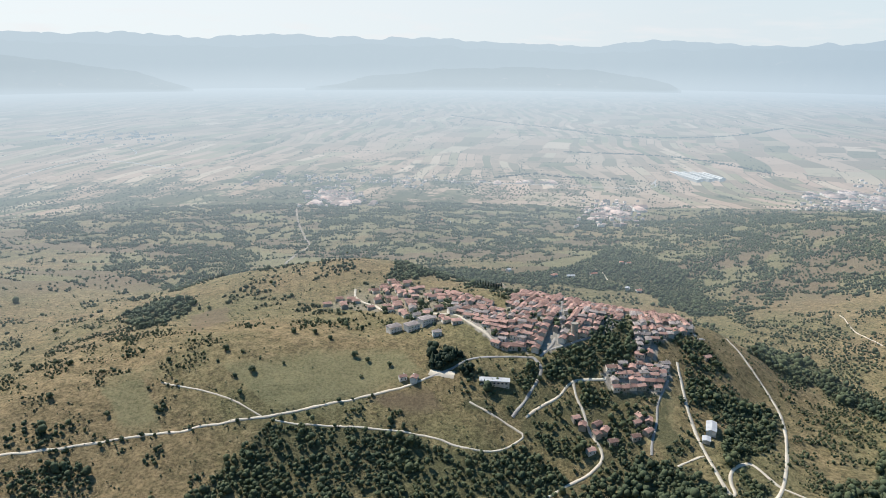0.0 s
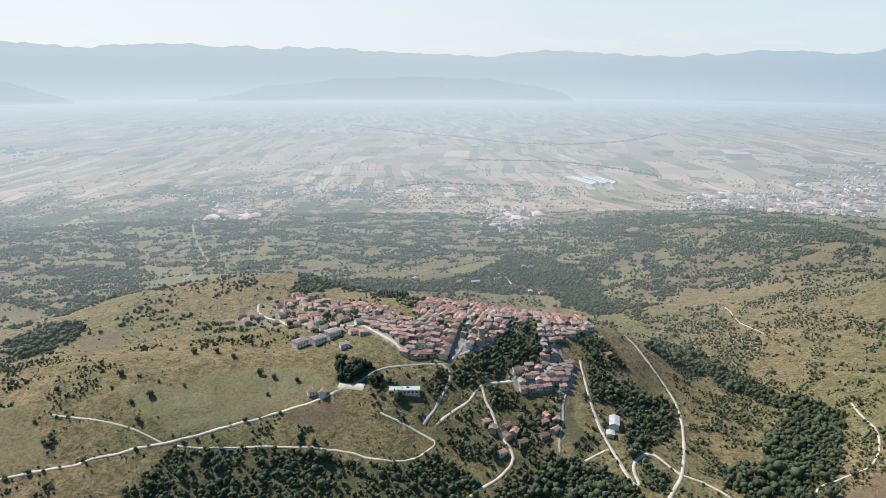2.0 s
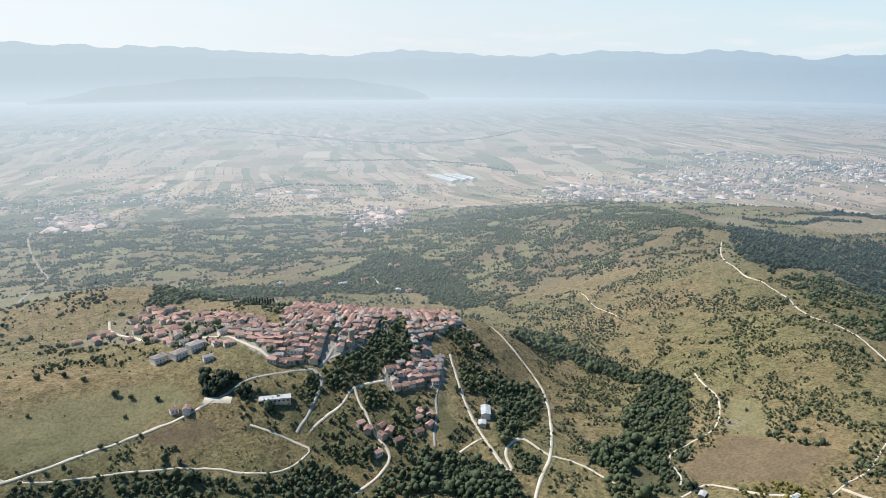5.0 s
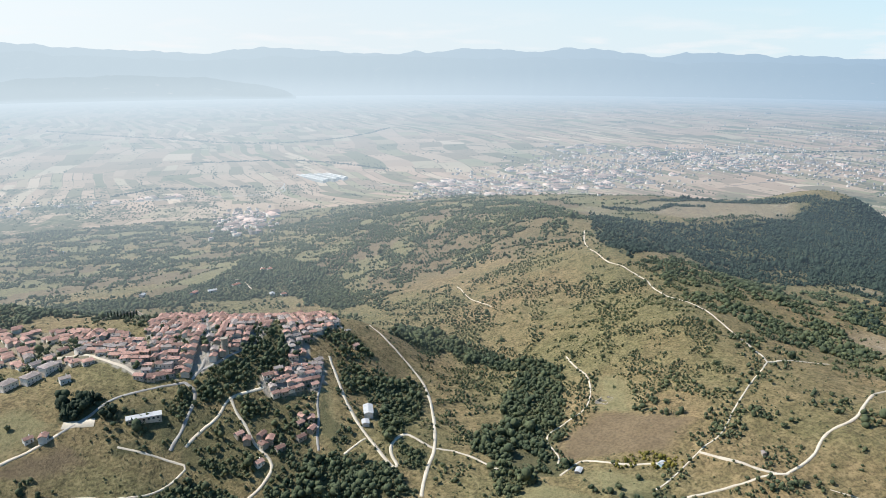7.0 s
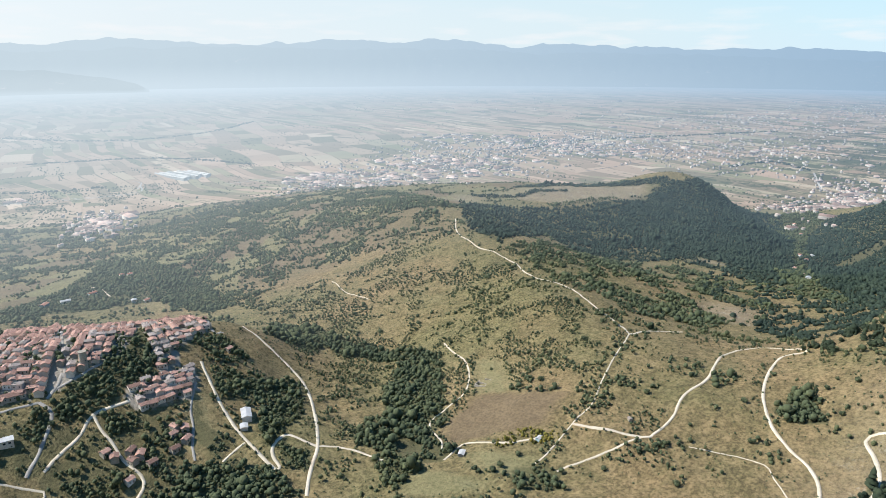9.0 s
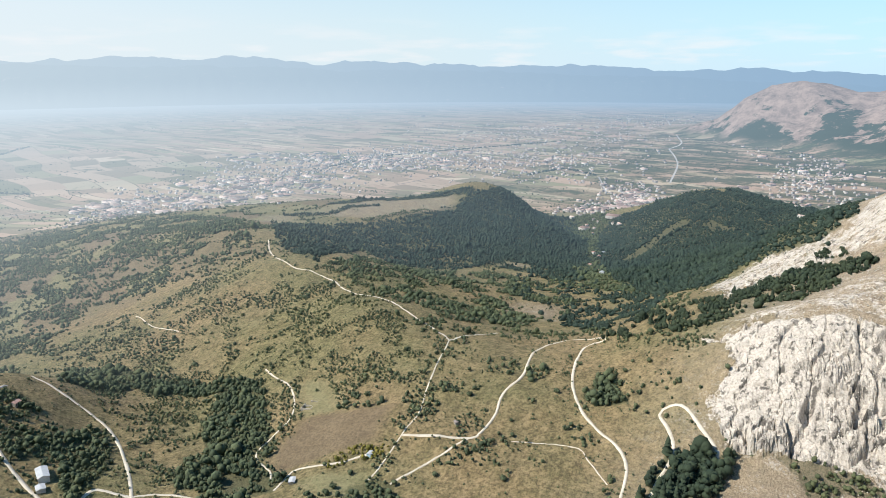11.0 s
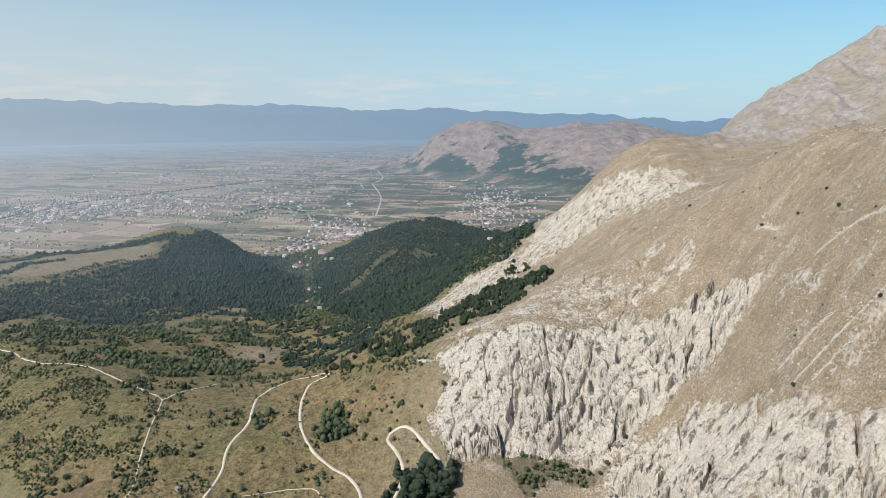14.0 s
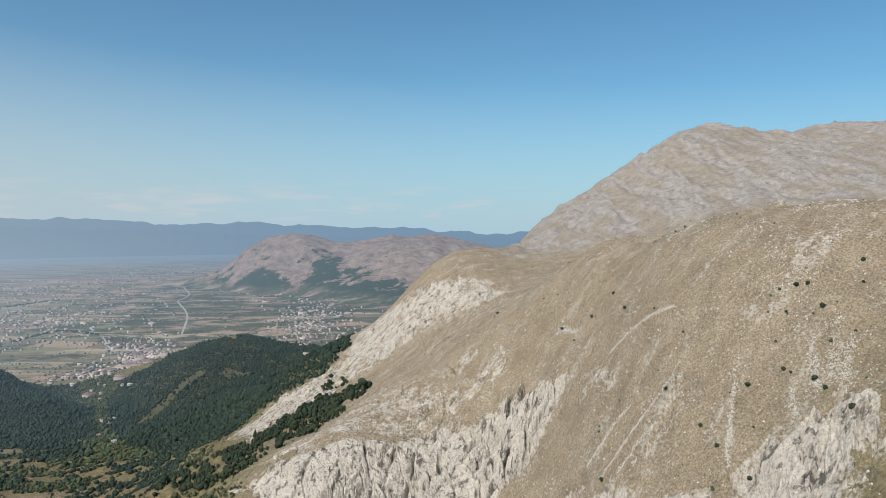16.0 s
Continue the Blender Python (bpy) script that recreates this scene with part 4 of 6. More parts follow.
def ico():
    g = (1 + 5 ** 0.5) / 2
    v = np.array([(-1, g, 0), (1, g, 0), (-1, -g, 0), (1, -g, 0), (0, -1, g), (0, 1, g), (0, -1, -g), (0, 1, -g), (g, 0, -1), (g, 0, 1), (-g, 0, -1), (-g, 0, 1)], float)
    f = np.array([(0, 11, 5), (0, 5, 1), (0, 1, 7), (0, 7, 10), (0, 10, 11), (1, 5, 9), (5, 11, 4), (11, 10, 2), (10, 7, 6), (7, 1, 8), (3, 9, 4), (3, 4, 2), (3, 2, 6), (3, 6, 8), (3, 8, 9), (4, 9, 5), (2, 4, 11), (6, 2, 10), (8, 6, 7), (9, 8, 1)])
    return v / np.linalg.norm(v[0]), f


for _leaf in (LEAF, LEAF_DARK, NEEDLE, GOLD_LEAF):
    hazed(_leaf)
ICO_V, ICO_F = ico()
dice = np.random.default_rng(7)


def crown_shape(lobes, leaves, tall):
    """A crown one metre across: uneven lobes with loose leaf clumps round them."""
    vs, fs, n = [], [], 0
    for k in range(lobes):
        a, ring = dice.uniform(0, 6.28), (0.0 if lobes == 1 else dice.uniform(0.12, 0.30))
        size = dice.uniform(0.26, 0.40) if lobes > 1 else 0.46
        v = ICO_V * dice.uniform(*((0.84, 1.16) if lobes > 1 else (0.68, 1.25)), (12, 1)) * size * np.array([1, 1, dice.uniform(0.8, 1.1)])
        v = v + (ring * math.cos(a), ring * math.sin(a), 0.42 * tall + dice.uniform(-0.18, 0.28) * tall * (lobes > 1))
        vs.append(v), fs.append(ICO_F + n)
        n += 12
    for k in range(leaves):
        d = dice.normal(size=3)
        d /= np.linalg.norm(d)
        c = d * dice.uniform(0.40, 0.56) * np.array([1, 1, 0.9 * tall]) + (0, 0, 0.48 * tall)
        v = c + dice.normal(size=(3, 3)) * 0.085
        vs.append(v), fs.append(np.array([[n, n + 1, n + 2]]))
        n += 3
    return np.vstack(vs), np.vstack(fs)


def pine_shape(tiers, leaves):
    vs, fs, n = [], [], 0
    for k in range(tiers):
        h, rad = 0.15 + 0.85 * k / tiers, 0.42 * (1 - 0.75 * k / tiers)
        a = np.linspace(0, 6.28, 7)[:-1] + k
        ring = np.column_stack([np.cos(a) * rad * dice.uniform(0.7, 1.2, 6), np.sin(a) * rad * dice.uniform(0.7, 1.2, 6), np.full(6, h) + dice.uniform(-0.06, 0.06, 6)])
        vs.append(np.vstack([ring, [(0, 0, h + 0.85 / tiers * 1.5)]]))
        fs.append(np.array([(n + i, n + (i + 1) % 6, n + 6) for i in range(6)]))
        n += 7
    return np.vstack(vs) * np.array([1, 1, 1.35]), np.vstack(fs)


FULL = [crown_shape(2, 24, t) for t in (0.85, 1.0, 1.15, 1.0, 0.9, 1.25)]
MEDIUM = [crown_shape(1, 9, t) for t in (0.85, 1.0, 1.15, 1.0, 0.9, 1.2)]
SMALL = [crown_shape(1, 2, t) for t in (0.85, 1.0, 1.1, 0.95)]


def clump_shape(tall):
    """A small uneven clump of foliage for trees far off."""
    v = np.array([(1, 0, 0), (0, 1, 0), (-1, 0, 0), (0, -1, 0), (0, 0, 1), (0, 0, -1)], float) * dice.uniform(0.36, 0.60, (6, 1)) + dice.uniform(-0.1, 0.1, (6, 3))
    f = np.array([(i, (i + 1) % 4, 4) for i in range(4)] + [((i + 1) % 4, i, 5) for i in range(4)])
    return v * np.array([1, 1, tall]) + (0, 0, 0.42 * tall), f


TINY = [clump_shape(t) for t in (0.8, 1.0, 1.2, 0.9, 1.1, 1.3)]
PINE = [crown_shape(4, 20, t) for t in (1.2, 1.35, 1.1, 1.5)] + [pine_shape(4, 0)]


def scatter(name, label, places, sizes, shapes, material):
    """Many crowns in one mesh, standing on the ground."""
    vs, fs, n = [], [], 0
    zs = height(places[:, 0], places[:, 1])
    turns, picks = dice.uniform(0, 6.28, len(places)), dice.integers(0, len(shapes), len(places))
    for k, (v, f) in enumerate(shapes):
        idx = np.where(picks == k)[0]
        if not len(idx):
            continue
        c, s, w = np.cos(turns[idx])[:, None], np.sin(turns[idx])[:, None], sizes[idx][:, None]
        x = (v[None, :, 0] * c - v[None, :, 1] * s) * w + places[idx, 0][:, None]
        y = (v[None, :, 0] * s + v[None, :, 1] * c) * w + places[idx, 1][:, None]
        z = v[None, :, 2] * w * dice.uniform(0.85, 1.15, (len(idx), 1)) + zs[idx][:, None] - 0.12 * w
        vs.append(np.stack([x, y, z], -1).reshape(-1, 3))
        fs.append((f[None] + (np.arange(len(idx)) * len(v))[:, None, None] + n).reshape(-1, 3))
        n += len(idx) * len(v)
    vs = np.vstack(vs)
    ob = mesh_object(name, vs, np.vstack(fs), material, "stuff")
    ob.data.polygons.foreach_set("use_smooth", np.ones(len(ob.data.polygons), bool))
    paint_haze(ob, vs[:, 0], vs[:, 1], vs[:, 2])
    return tagged(ob, label, "trees")


def candidates(step, near, far):
    """Jittered places between two distances, over the arc that the drone looks at."""
    g = np.arange(-far, far, step)
    x, y = np.meshgrid(g, g)
    x, y = x.ravel() + dice.uniform(-0.48, 0.48, x.size) * step, y.ravel() + dice.uniform(-0.48, 0.48, x.size) * step
    r, a = np.hypot(x, y), np.degrees(np.arctan2(-x, y))
    keep = (r > near) & (r < far) & (a > -131) & (a < 39)
    return np.column_stack([x[keep], y[keep]])


def plant(step, near, far, shapes, grow):
    """Woods, hedges and scattered scrub of one belt of distance."""
    p = candidates(step, near, far)
    x, y = p[:, 0], p[:, 1]
    chance, size, sort = np.zeros(len(p)), np.full(len(p), 3.0), np.zeros(len(p), int)
    clump = fbm(x / 55, y / 55, 3, 61)
    fine = fbm(x / 16, y / 16, 2, 67)
    rock = rock_map(x, y)
    r = np.hypot(x, y)
    slope_side = smooth(250, 420, x) * smooth(230, 60, y)
    scrub = np.clip((clump - 0.38) * 2.4, 0.03, 0.7) * smooth(0.38, 0.58, fine) * (1 - slope_side)
    chance = scrub * 0.75 * (1 - 0.75 * smooth(1150, 1500, r))
    size = 1.6 + 2.6 * smooth(0.45, 0.62, clump)
    valley_here = smooth(1150, 1500, r) * smooth(-500, -100, -np.abs(x) + 0.9 * y)
    pick, edge = cells(x, y, 150.0, 80.0, 0.5, 11)
    chance = np.maximum(chance, valley_here * (smooth(0.10, 0.03, edge) * smooth(0.36, 0.50, clump) * 0.75 + 0.02))
    size = np.where(valley_here * (edge < 0.12) > 0.3, 4.2, size)
    for cov, big, kind, outline in WOODS.values():
        m = inside(x, y, outline, 12.0)
        gap = cov if cov > 0.9 else np.clip(cov + (smooth(0.38, 0.62, 0.5 * clump + 0.5 * fine) - 0.5) * 2.6 * (1 - cov), 0, 1)
        better = m * gap > chance
        chance = np.where(better, m * gap, chance)
        size = np.where(better, big, size)
        sort = np.where(better, {"leaf": 0, "dark": 1, "pine": 2, "gold": 3}[kind], sort)
    if far < 1600:
        verge = road_clearance(x, y)
        hedge = (verge > 0.8) & (verge < 4.5) & (fbm(x / 22, y / 22, 2, 97) > 0.5) & (rock < 0.3)
        chance, size = np.where(hedge & (chance < 0.4), 0.42, chance), np.where(hedge & (chance < 0.4), 2.4, size)
    if far < 1600:
        lined = np.full(len(p), 1e6)
        for key in ("middle_road", "stream_track"):
            line = ROAD_LINES[key][1]
            for k in range(0, len(p), 20000):
                lined[k:k + 20000] = np.minimum(lined[k:k + 20000], np.hypot(x[k:k + 20000, None] - line[None, :, 0], y[k:k + 20000, None] - line[None, :, 1]).min(1))
        tall_hedge = (lined < 8.5) & (fbm(x / 18, y / 18, 2, 113) > 0.4)
        chance, size = np.where(tall_hedge, np.maximum(chance, 0.7), chance), np.where(tall_hedge, 3.4, size)
    for spacing, outline in DISTRICTS.values():
        town = inside(x, y, outline, 4.0) > 0
        chance, size = np.where(town, np.maximum(0.2, 0.9 * inside(x, y, WOODS["castle_grove"][3], 4.0)), chance), np.where(town, 4.0, size)
    for outline in list(MEADOWS.values()) + list(TILLED.values()) + list(STRAW.values()):
        chance = np.where(inside(x, y, outline, 3.0) > 0, chance * (0.02 if far < 1000 else 0.10), chance)
    for key in ("plateau_hedge", "plateau_row", "plateau_edge"):
        chance = np.maximum(chance, 0.8 * inside(x, y, WOODS[key][3], 9.0))
    chance = np.where((rock > 0.5) & (sort != 2), chance * 0.03, chance)
    ok = dice.uniform(size=len(p)) < chance
    p, size, sort = p[ok], size[ok], sort[ok]
    ok = road_clearance(p[:, 0], p[:, 1]) > size * 0.35
    p, size, sort = p[ok], size[ok], sort[ok]
    size = size * np.exp(dice.normal(-0.06, 0.30, len(p))) * grow * (0.7 + 0.6 * fbm(p[:, 0] / 28, p[:, 1] / 28, 3, 127))
    for k, (label, material) in enumerate((("mixed green broadleaf trees and scrub on the hillsides", LEAF), ("dense dark green oak forest on the hills", LEAF_DARK),
                                           ("dark green pine trees in a close stand", NEEDLE), ("yellowing hedge bushes beside the gravel road", GOLD_LEAF))):
        if (sort == k).any():
            scatter(("wood", "forest", "pine_stand", "hedge")[k], label, p[sort == k], size[sort == k], PINE if k == 2 else shapes, material)
    return len(p)


planted = [plant(4.1, 380, 900, FULL, 1.0), plant(4.9, 900, 1400, MEDIUM, 1.05), plant(4.9, 1400, 2600, TINY, 1.12)]


def low_scrub():
    """Small thorny bushes dotted over the dry pastures, thicker along folds of the ground."""
    p = candidates(4.4, 420, 1350)
    x, y = p[:, 0], p[:, 1]
    r = np.hypot(x, y)
    line = smooth(0.50, 0.62, fbm(x / 40, y / 40, 4, 103)) + 0.8 * smooth(0.86, 0.95, ridged(x / 95, y / 95, 2, 107))
    chance = (0.035 + 0.30 * line * smooth(0.45, 0.6, fbm(x / 9, y / 9, 2, 109))) * smooth(1350, 1000, r) * (1 - 0.85 * smooth(250, 400, x) * smooth(160, 40, y)) * (rock_map(x, y) < 0.3)
    for outline in list(MEADOWS.values()) + list(TILLED.values()):
        chance = chance * (1 - 0.85 * inside(x, y, outline, 3.0))
    for spacing, outline in DISTRICTS.values():
        chance = chance * (1 - inside(x, y, outline, 3.0))
    ok = dice.uniform(size=len(p)) < chance
    p = p[ok]
    p = p[road_clearance(p[:, 0], p[:, 1]) > 0.9]
    scatter("scrub", "low olive-green thorn bushes dotted over dry pasture", p, dice.uniform(0.9, 2.3, len(p)), TINY, LEAF)
    return len(p)


planted.append(low_scrub())


def part(name, bm, material, parent, label=""):
    me = bpy.data.meshes.new(name)
    bm.to_mesh(me)
    bm.free()
    me.materials.append(material)
    ob = new(name, me)
    ob.parent = parent
    return tagged(ob, label)


def box(x0, x1, y0, y1, z0, z1, bm=None):
    bm = bm or bmesh.new()
    m = Matrix.Translation(((x0 + x1) / 2, (y0 + y1) / 2, (z0 + z1) / 2)) @ Matrix.Diagonal((x1 - x0, y1 - y0, z1 - z0, 1))
    bmesh.ops.create_cube(bm, size=1, matrix=m)
    return bm


def gable(w, d, z, rise, over=0.5, thick=0.3):
    """Two roof slopes with a real thickness, the ridge along x."""
    bm = bmesh.new()
    x, y, drop = w / 2 + over, d / 2 + over, rise * over / (d / 2)
    for s in (-1, 1):
        pts = [(-x, s * y, z - drop), (x, s * y, z - drop), (x, 0, z + rise), (-x, 0, z + rise)]
        low = [bm.verts.new(q) for q in pts]
        top = [bm.verts.new((q[0], q[1], q[2] + thick)) for q in pts]
        bm.faces.new(low[::-1]), bm.faces.new(top)
        for i in range(4):
            j = (i + 1) % 4
            bm.faces.new((low[i], low[j], top[j], top[i]))
    bmesh.ops.recalc_face_normals(bm, faces=bm.faces)
    return bm


def hipped(w, d, z, rise, over=0.6, thick=0.3):
    bm = bmesh.new()
    x, y, k = w / 2 + over, d / 2 + over, max(0.3, (w - d) / 2)
    base = [bm.verts.new(q) for q in ((-x, -y, z), (x, -y, z), (x, y, z), (-x, y, z))]
    eave = [bm.verts.new((q.co.x, q.co.y, z + thick)) for q in base]
    ridge = [bm.verts.new((-k, 0, z + rise)), bm.verts.new((k, 0, z + rise))]
    bm.faces.new(base[::-1])
    for i in range(4):
        j = (i + 1) % 4
        bm.faces.new((base[i], base[j], eave[j], eave[i]))
    bm.faces.new((eave[0], eave[1], ridge[1], ridge[0])), bm.faces.new((eave[2], eave[3], ridge[0], ridge[1]))
    bm.faces.new((eave[1], eave[2], ridge[1])), bm.faces.new((eave[3], eave[0], ridge[0]))
    bmesh.ops.recalc_face_normals(bm, faces=bm.faces)
    return bm


def walls(w, d, z, rise):
    """House walls with gable ends, standing four metres into the slope."""
    bm = bmesh.new()
    x, y = w / 2, d / 2
    loop = [(-y, -4), (y, -4), (y, z), (0, z + rise), (-y, z)]
    a = [bm.verts.new((-x, q[0], q[1])) for q in loop]
    b = [bm.verts.new((x, q[0], q[1])) for q in loop]
    bm.faces.new(a), bm.faces.new(b[::-1])
    for i in range(5):
        j = (i + 1) % 5
        bm.faces.new((a[i], a[j], b[j], b[i]))
    bmesh.ops.recalc_face_normals(bm, faces=bm.faces)
    return bm


def house(w, d, z, rise, roof_material, wall_material, hip, label):
    """A village house: walls, tiled roof, chimney, windows and a door."""
    ob = new("house")
    tagged(ob, label, "house", "houses of the hill village")
    part("wall", box(-w / 2, w / 2, -d / 2, d / 2, -4, z) if hip else walls(w, d, z, rise), wall_material, ob)
    part("roof", hipped(w, d, z, rise) if hip else gable(w, d, z, rise), roof_material, ob)
    part("chimney", box(w * 0.18, w * 0.18 + 0.8, d * 0.15, d * 0.15 + 0.7, z, z + rise + 1.0), wall_material, ob)
    storeys, bays = max(1, int(z / 2.9)), max(2, int(w / 3.2))
    pane = None
    for s in (-1, 1):
        for k in range(storeys):
            for b in range(bays):
                cx, cz = (b + 0.5) / bays * w - w / 2, k * 2.9 + 1.0
                if k == 0 and b == bays // 2 and s < 0:
                    part("door", box(cx - 0.55, cx + 0.55, -d / 2 - 0.04, -d / 2 + 0.1, 0, 2.1), DOOR_WOOD, ob)
                    continue
                if pane is None:
                    pane = part("window", box(-0.5, 0.5, -0.08, 0.08, 0, 1.35), WINDOW_DARK, ob)
                    pane.location = (cx, s * d / 2, cz)
                else:
                    more = new("window", pane.data)
                    more.parent, more.location = ob, (cx, s * d / 2, cz)
    return ob


def settle(ob, x, y, turn, sink=0.0):
    ob.matrix_world = pose(x, y, float(height(x, y)) - sink, 0, 0, turn)
    return ob


def bearing(a, b):
    return math.degrees(math.atan2(b[1] - a[1], b[0] - a[0]))


dice_h = random.Random(5)
MODELS = []
for k in range(12):
    w, d, z = 7.0 + 3.4 * dice_h.random(), 6.0 + 1.4 * dice_h.random(), (2.6, 3.2, 4.0)[k % 3]
    MODELS.append(house(w, d, z, 1.2 + 0.4 * dice_h.random(), TILE if k % 4 else GREY_ROOF, STONE_WALL if k % 4 == 1 else PLASTER, k % 5 == 3,
                        "old plastered village house with a terracotta tiled roof"))
VILLAS = []
for k in range(5):
    VILLAS.append(house(9 + 2 * dice_h.random(), 8 + dice_h.random(), (3.8, 5.0)[k % 2], 1.7, GREY_ROOF if k % 2 else TILE, PLASTER, k % 2 == 0,
                        "pale plastered newer house with a shallow hipped roof"))
used, standing, spare = set(), [], []


def stand(model, x, y, z, turn):
    """Puts a house of this model up, unless another stands there already."""
    if any((x - q[0]) ** 2 + (y - q[1]) ** 2 < 42 for q in standing):
        return
    standing.append((x, y))
    m = pose(x, y, z + 0.2, 0, 0, turn)
    if len(standing) > 285:
        spare.append((model, m))
    elif model.name not in used:
        used.add(model.name)
        model.matrix_world = m
    else:
        copy_thing(model, m)


# the apartment blocks, the terrace along the main street and the houses by the lanes
blocks = SITES["apartment_block"]
for k, (x, y) in enumerate(blocks):
    ob = house(15.5, 11, 7.4, 1.8, GREY_ROOF, PLASTER, True, "three-storey pinkish apartment block with a dark hipped roof")
    ob.name = "apartment_block"
    settle(ob, x, y, bearing(blocks[0], (blocks[2][0], blocks[2][1] + 16)))
    standing.append((x, y))
x, y = SITES["white_house"][0]
settle(house(9.5, 7.5, 5, 1.5, GREY_ROOF, WHITE_WALL, False, "white plastered house with a grey gabled roof"), x, y, 12)
standing.append((x, y))
(ax, ay), (bx, by) = SITES["row_houses"]
for k in range(8):
    t = (k + 0.5) / 8
    ob = house(9.0, 8.0, 4.4 + 0.5 * (k % 3), 1.6, TILE, PLASTER, False, "terraced house in a stepped row under red tiles")
    settle(ob, ax + (bx - ax) * t, ay + (by - ay) * t, bearing((ax, ay), (bx, by)))
    standing.append((ax + (bx - ax) * t, ay + (by - ay) * t))
(ax, ay), (bx, by) = SITES["farm_row"]
ob = house(25, 10, 3.8, 1.8, TILE, PLASTER, False, "long low building with a broad red tiled roof")
settle(ob, (ax + bx) / 2, (ay + by) / 2, bearing((ax, ay), (bx, by)))
standing.append(((ax + bx) / 2, (ay + by) / 2))
for key, labels in (("lane_houses", "small stone house beside the lane, red tiled"), ("garden_houses", "small red tiled house among terraced gardens"),
                    ("roadside_houses", "white house with a red tiled roof beside the field road"), ("fork_house", "white house with a bright red roof at the fork"),
                    ("east_houses", "small stone house on the wooded slope")):
    for k, (x, y) in enumerate(SITES[key]):
        ob = house(7.5 + k % 3, 5.8 + k % 2, 3.8 + 0.7 * (k % 2), 1.4, TILE, WHITE_WALL if "white" in labels else STONE_WALL, False, labels)
        settle(ob, x, y, (20, 75, 40, 110, 15, 60)[k % 6])
        standing.append((x, y))
for k, (x, y) in enumerate(SITES["valley_houses"]):
    ob = house(16 if k < 3 else 10, 9, 5, 1.6, TILE if k % 3 else SHEET, WHITE_WALL, False, "pale valley building among fields below the village")
    settle(ob, x, y, 25 * k % 90)
plots = []
for name, (spacing, outline) in DISTRICTS.items():
    pts = np.array(outline, float)
    turn = {"new_quarter": 0.25, "middle_quarter": -0.5, "old_quarter": 1.15, "east_quarter": 1.45, "lower_quarter": 0.1}[name]
    c, s = math.cos(turn), math.sin(turn)
    mid = pts.mean(0)
    n = int(300 / spacing)
    j, i = np.meshgrid(np.arange(-n, n), np.arange(-n, n))
    shake = np.random.default_rng(3).uniform(-1, 1, (2,) + i.shape)
    u, w = i * spacing * 1.02 + shake[0] + (j % 2) * 3, j * spacing * 0.86 + shake[1]
    xs, ys = (mid[0] + c * u - s * w + 0.0016 * u * w).ravel(), (mid[1] + s * u + c * w).ravel()
    keep = inside(xs, ys, outline) > 0.5
    xs, ys = xs[keep], ys[keep]
    keep = (road_clearance(xs, ys) > 3.0) & (inside(xs, ys, WOODS["castle_grove"][3]) < 0.5)
    xs, ys = xs[keep], ys[keep]
    for x, y, z in zip(xs.tolist(), ys.tolist(), height(xs, ys).tolist()):
        if dice_h.random() < (0.46 if name == "new_quarter" else 0.10):
            continue
        models = VILLAS if name == "new_quarter" and dice_h.random() < 0.7 else MODELS
        plots.append((math.hypot(x, y), dice_h.choice(models), x, y, z, math.degrees(turn) + dice_h.choice((0, 0, 0, 90)) + dice_h.uniform(-9, 9) + 180 * (dice_h.random() < 0.5)))
plots.sort(key=lambda q: q[0])
for _, model, x, y, z, turn in plots:
    stand(model, x, y, z, turn)
# the houses at the back of the village, close under one another, as one mesh of walls and one of roofs
for name, label in (("wall", "pale plastered walls of the closely built back rows"), ("roof", "terracotta roofs of the closely built back rows")):
    verts, loops, n = [], [], 0
    for model, m in spare:
        me = next(ch for ch in model.children if ch.name.startswith(name)).data
        verts += [m @ q.co for q in me.vertices]
        loops += [[n + i for i in f.vertices] for f in me.polygons]
        n += len(me.vertices)
    me = bpy.data.meshes.new("back_" + name + "s")
    me.from_pydata(verts, [], loops)
    me.materials.append(PLASTER_ROWS if name == "wall" else TILE_ROWS)
    tagged(new("back_" + name + "s", me), label, name + "s", "", "stuff")
for model in MODELS + VILLAS:
    if model.name not in used:
        for child in list(model.children):
            bpy.data.objects.remove(child)
        bpy.data.objects.remove(model)


# the old round tower
tower = new("tower")
tagged(tower, "old cylindrical stone tower standing over the village", "tower")
bm = bmesh.new()
bmesh.ops.create_cone(bm, cap_ends=True, segments=24, radius1=3.8, radius2=3.5, depth=20, matrix=Matrix.Translation((0, 0, 6)))
part("shaft", bm, STONE_WALL, tower)
bm = bmesh.new()
bmesh.ops.create_cone(bm, cap_ends=True, segments=24, radius1=3.9, radius2=3.9, depth=1.0, matrix=Matrix.Translation((0, 0, 16.3)))
part("parapet", bm, STONE_WALL, tower)
for k in range(3):
    a = 4.2 + 0.9 * k
    part("window", box(3.72 * math.cos(a) - 0.3, 3.72 * math.cos(a) + 0.3, 3.72 * math.sin(a) - 0.3, 3.72 * math.sin(a) + 0.3, 4 + 3 * k, 5.4 + 3 * k), WINDOW_DARK, tower)
settle(tower, *SITES["tower"][0], 0)

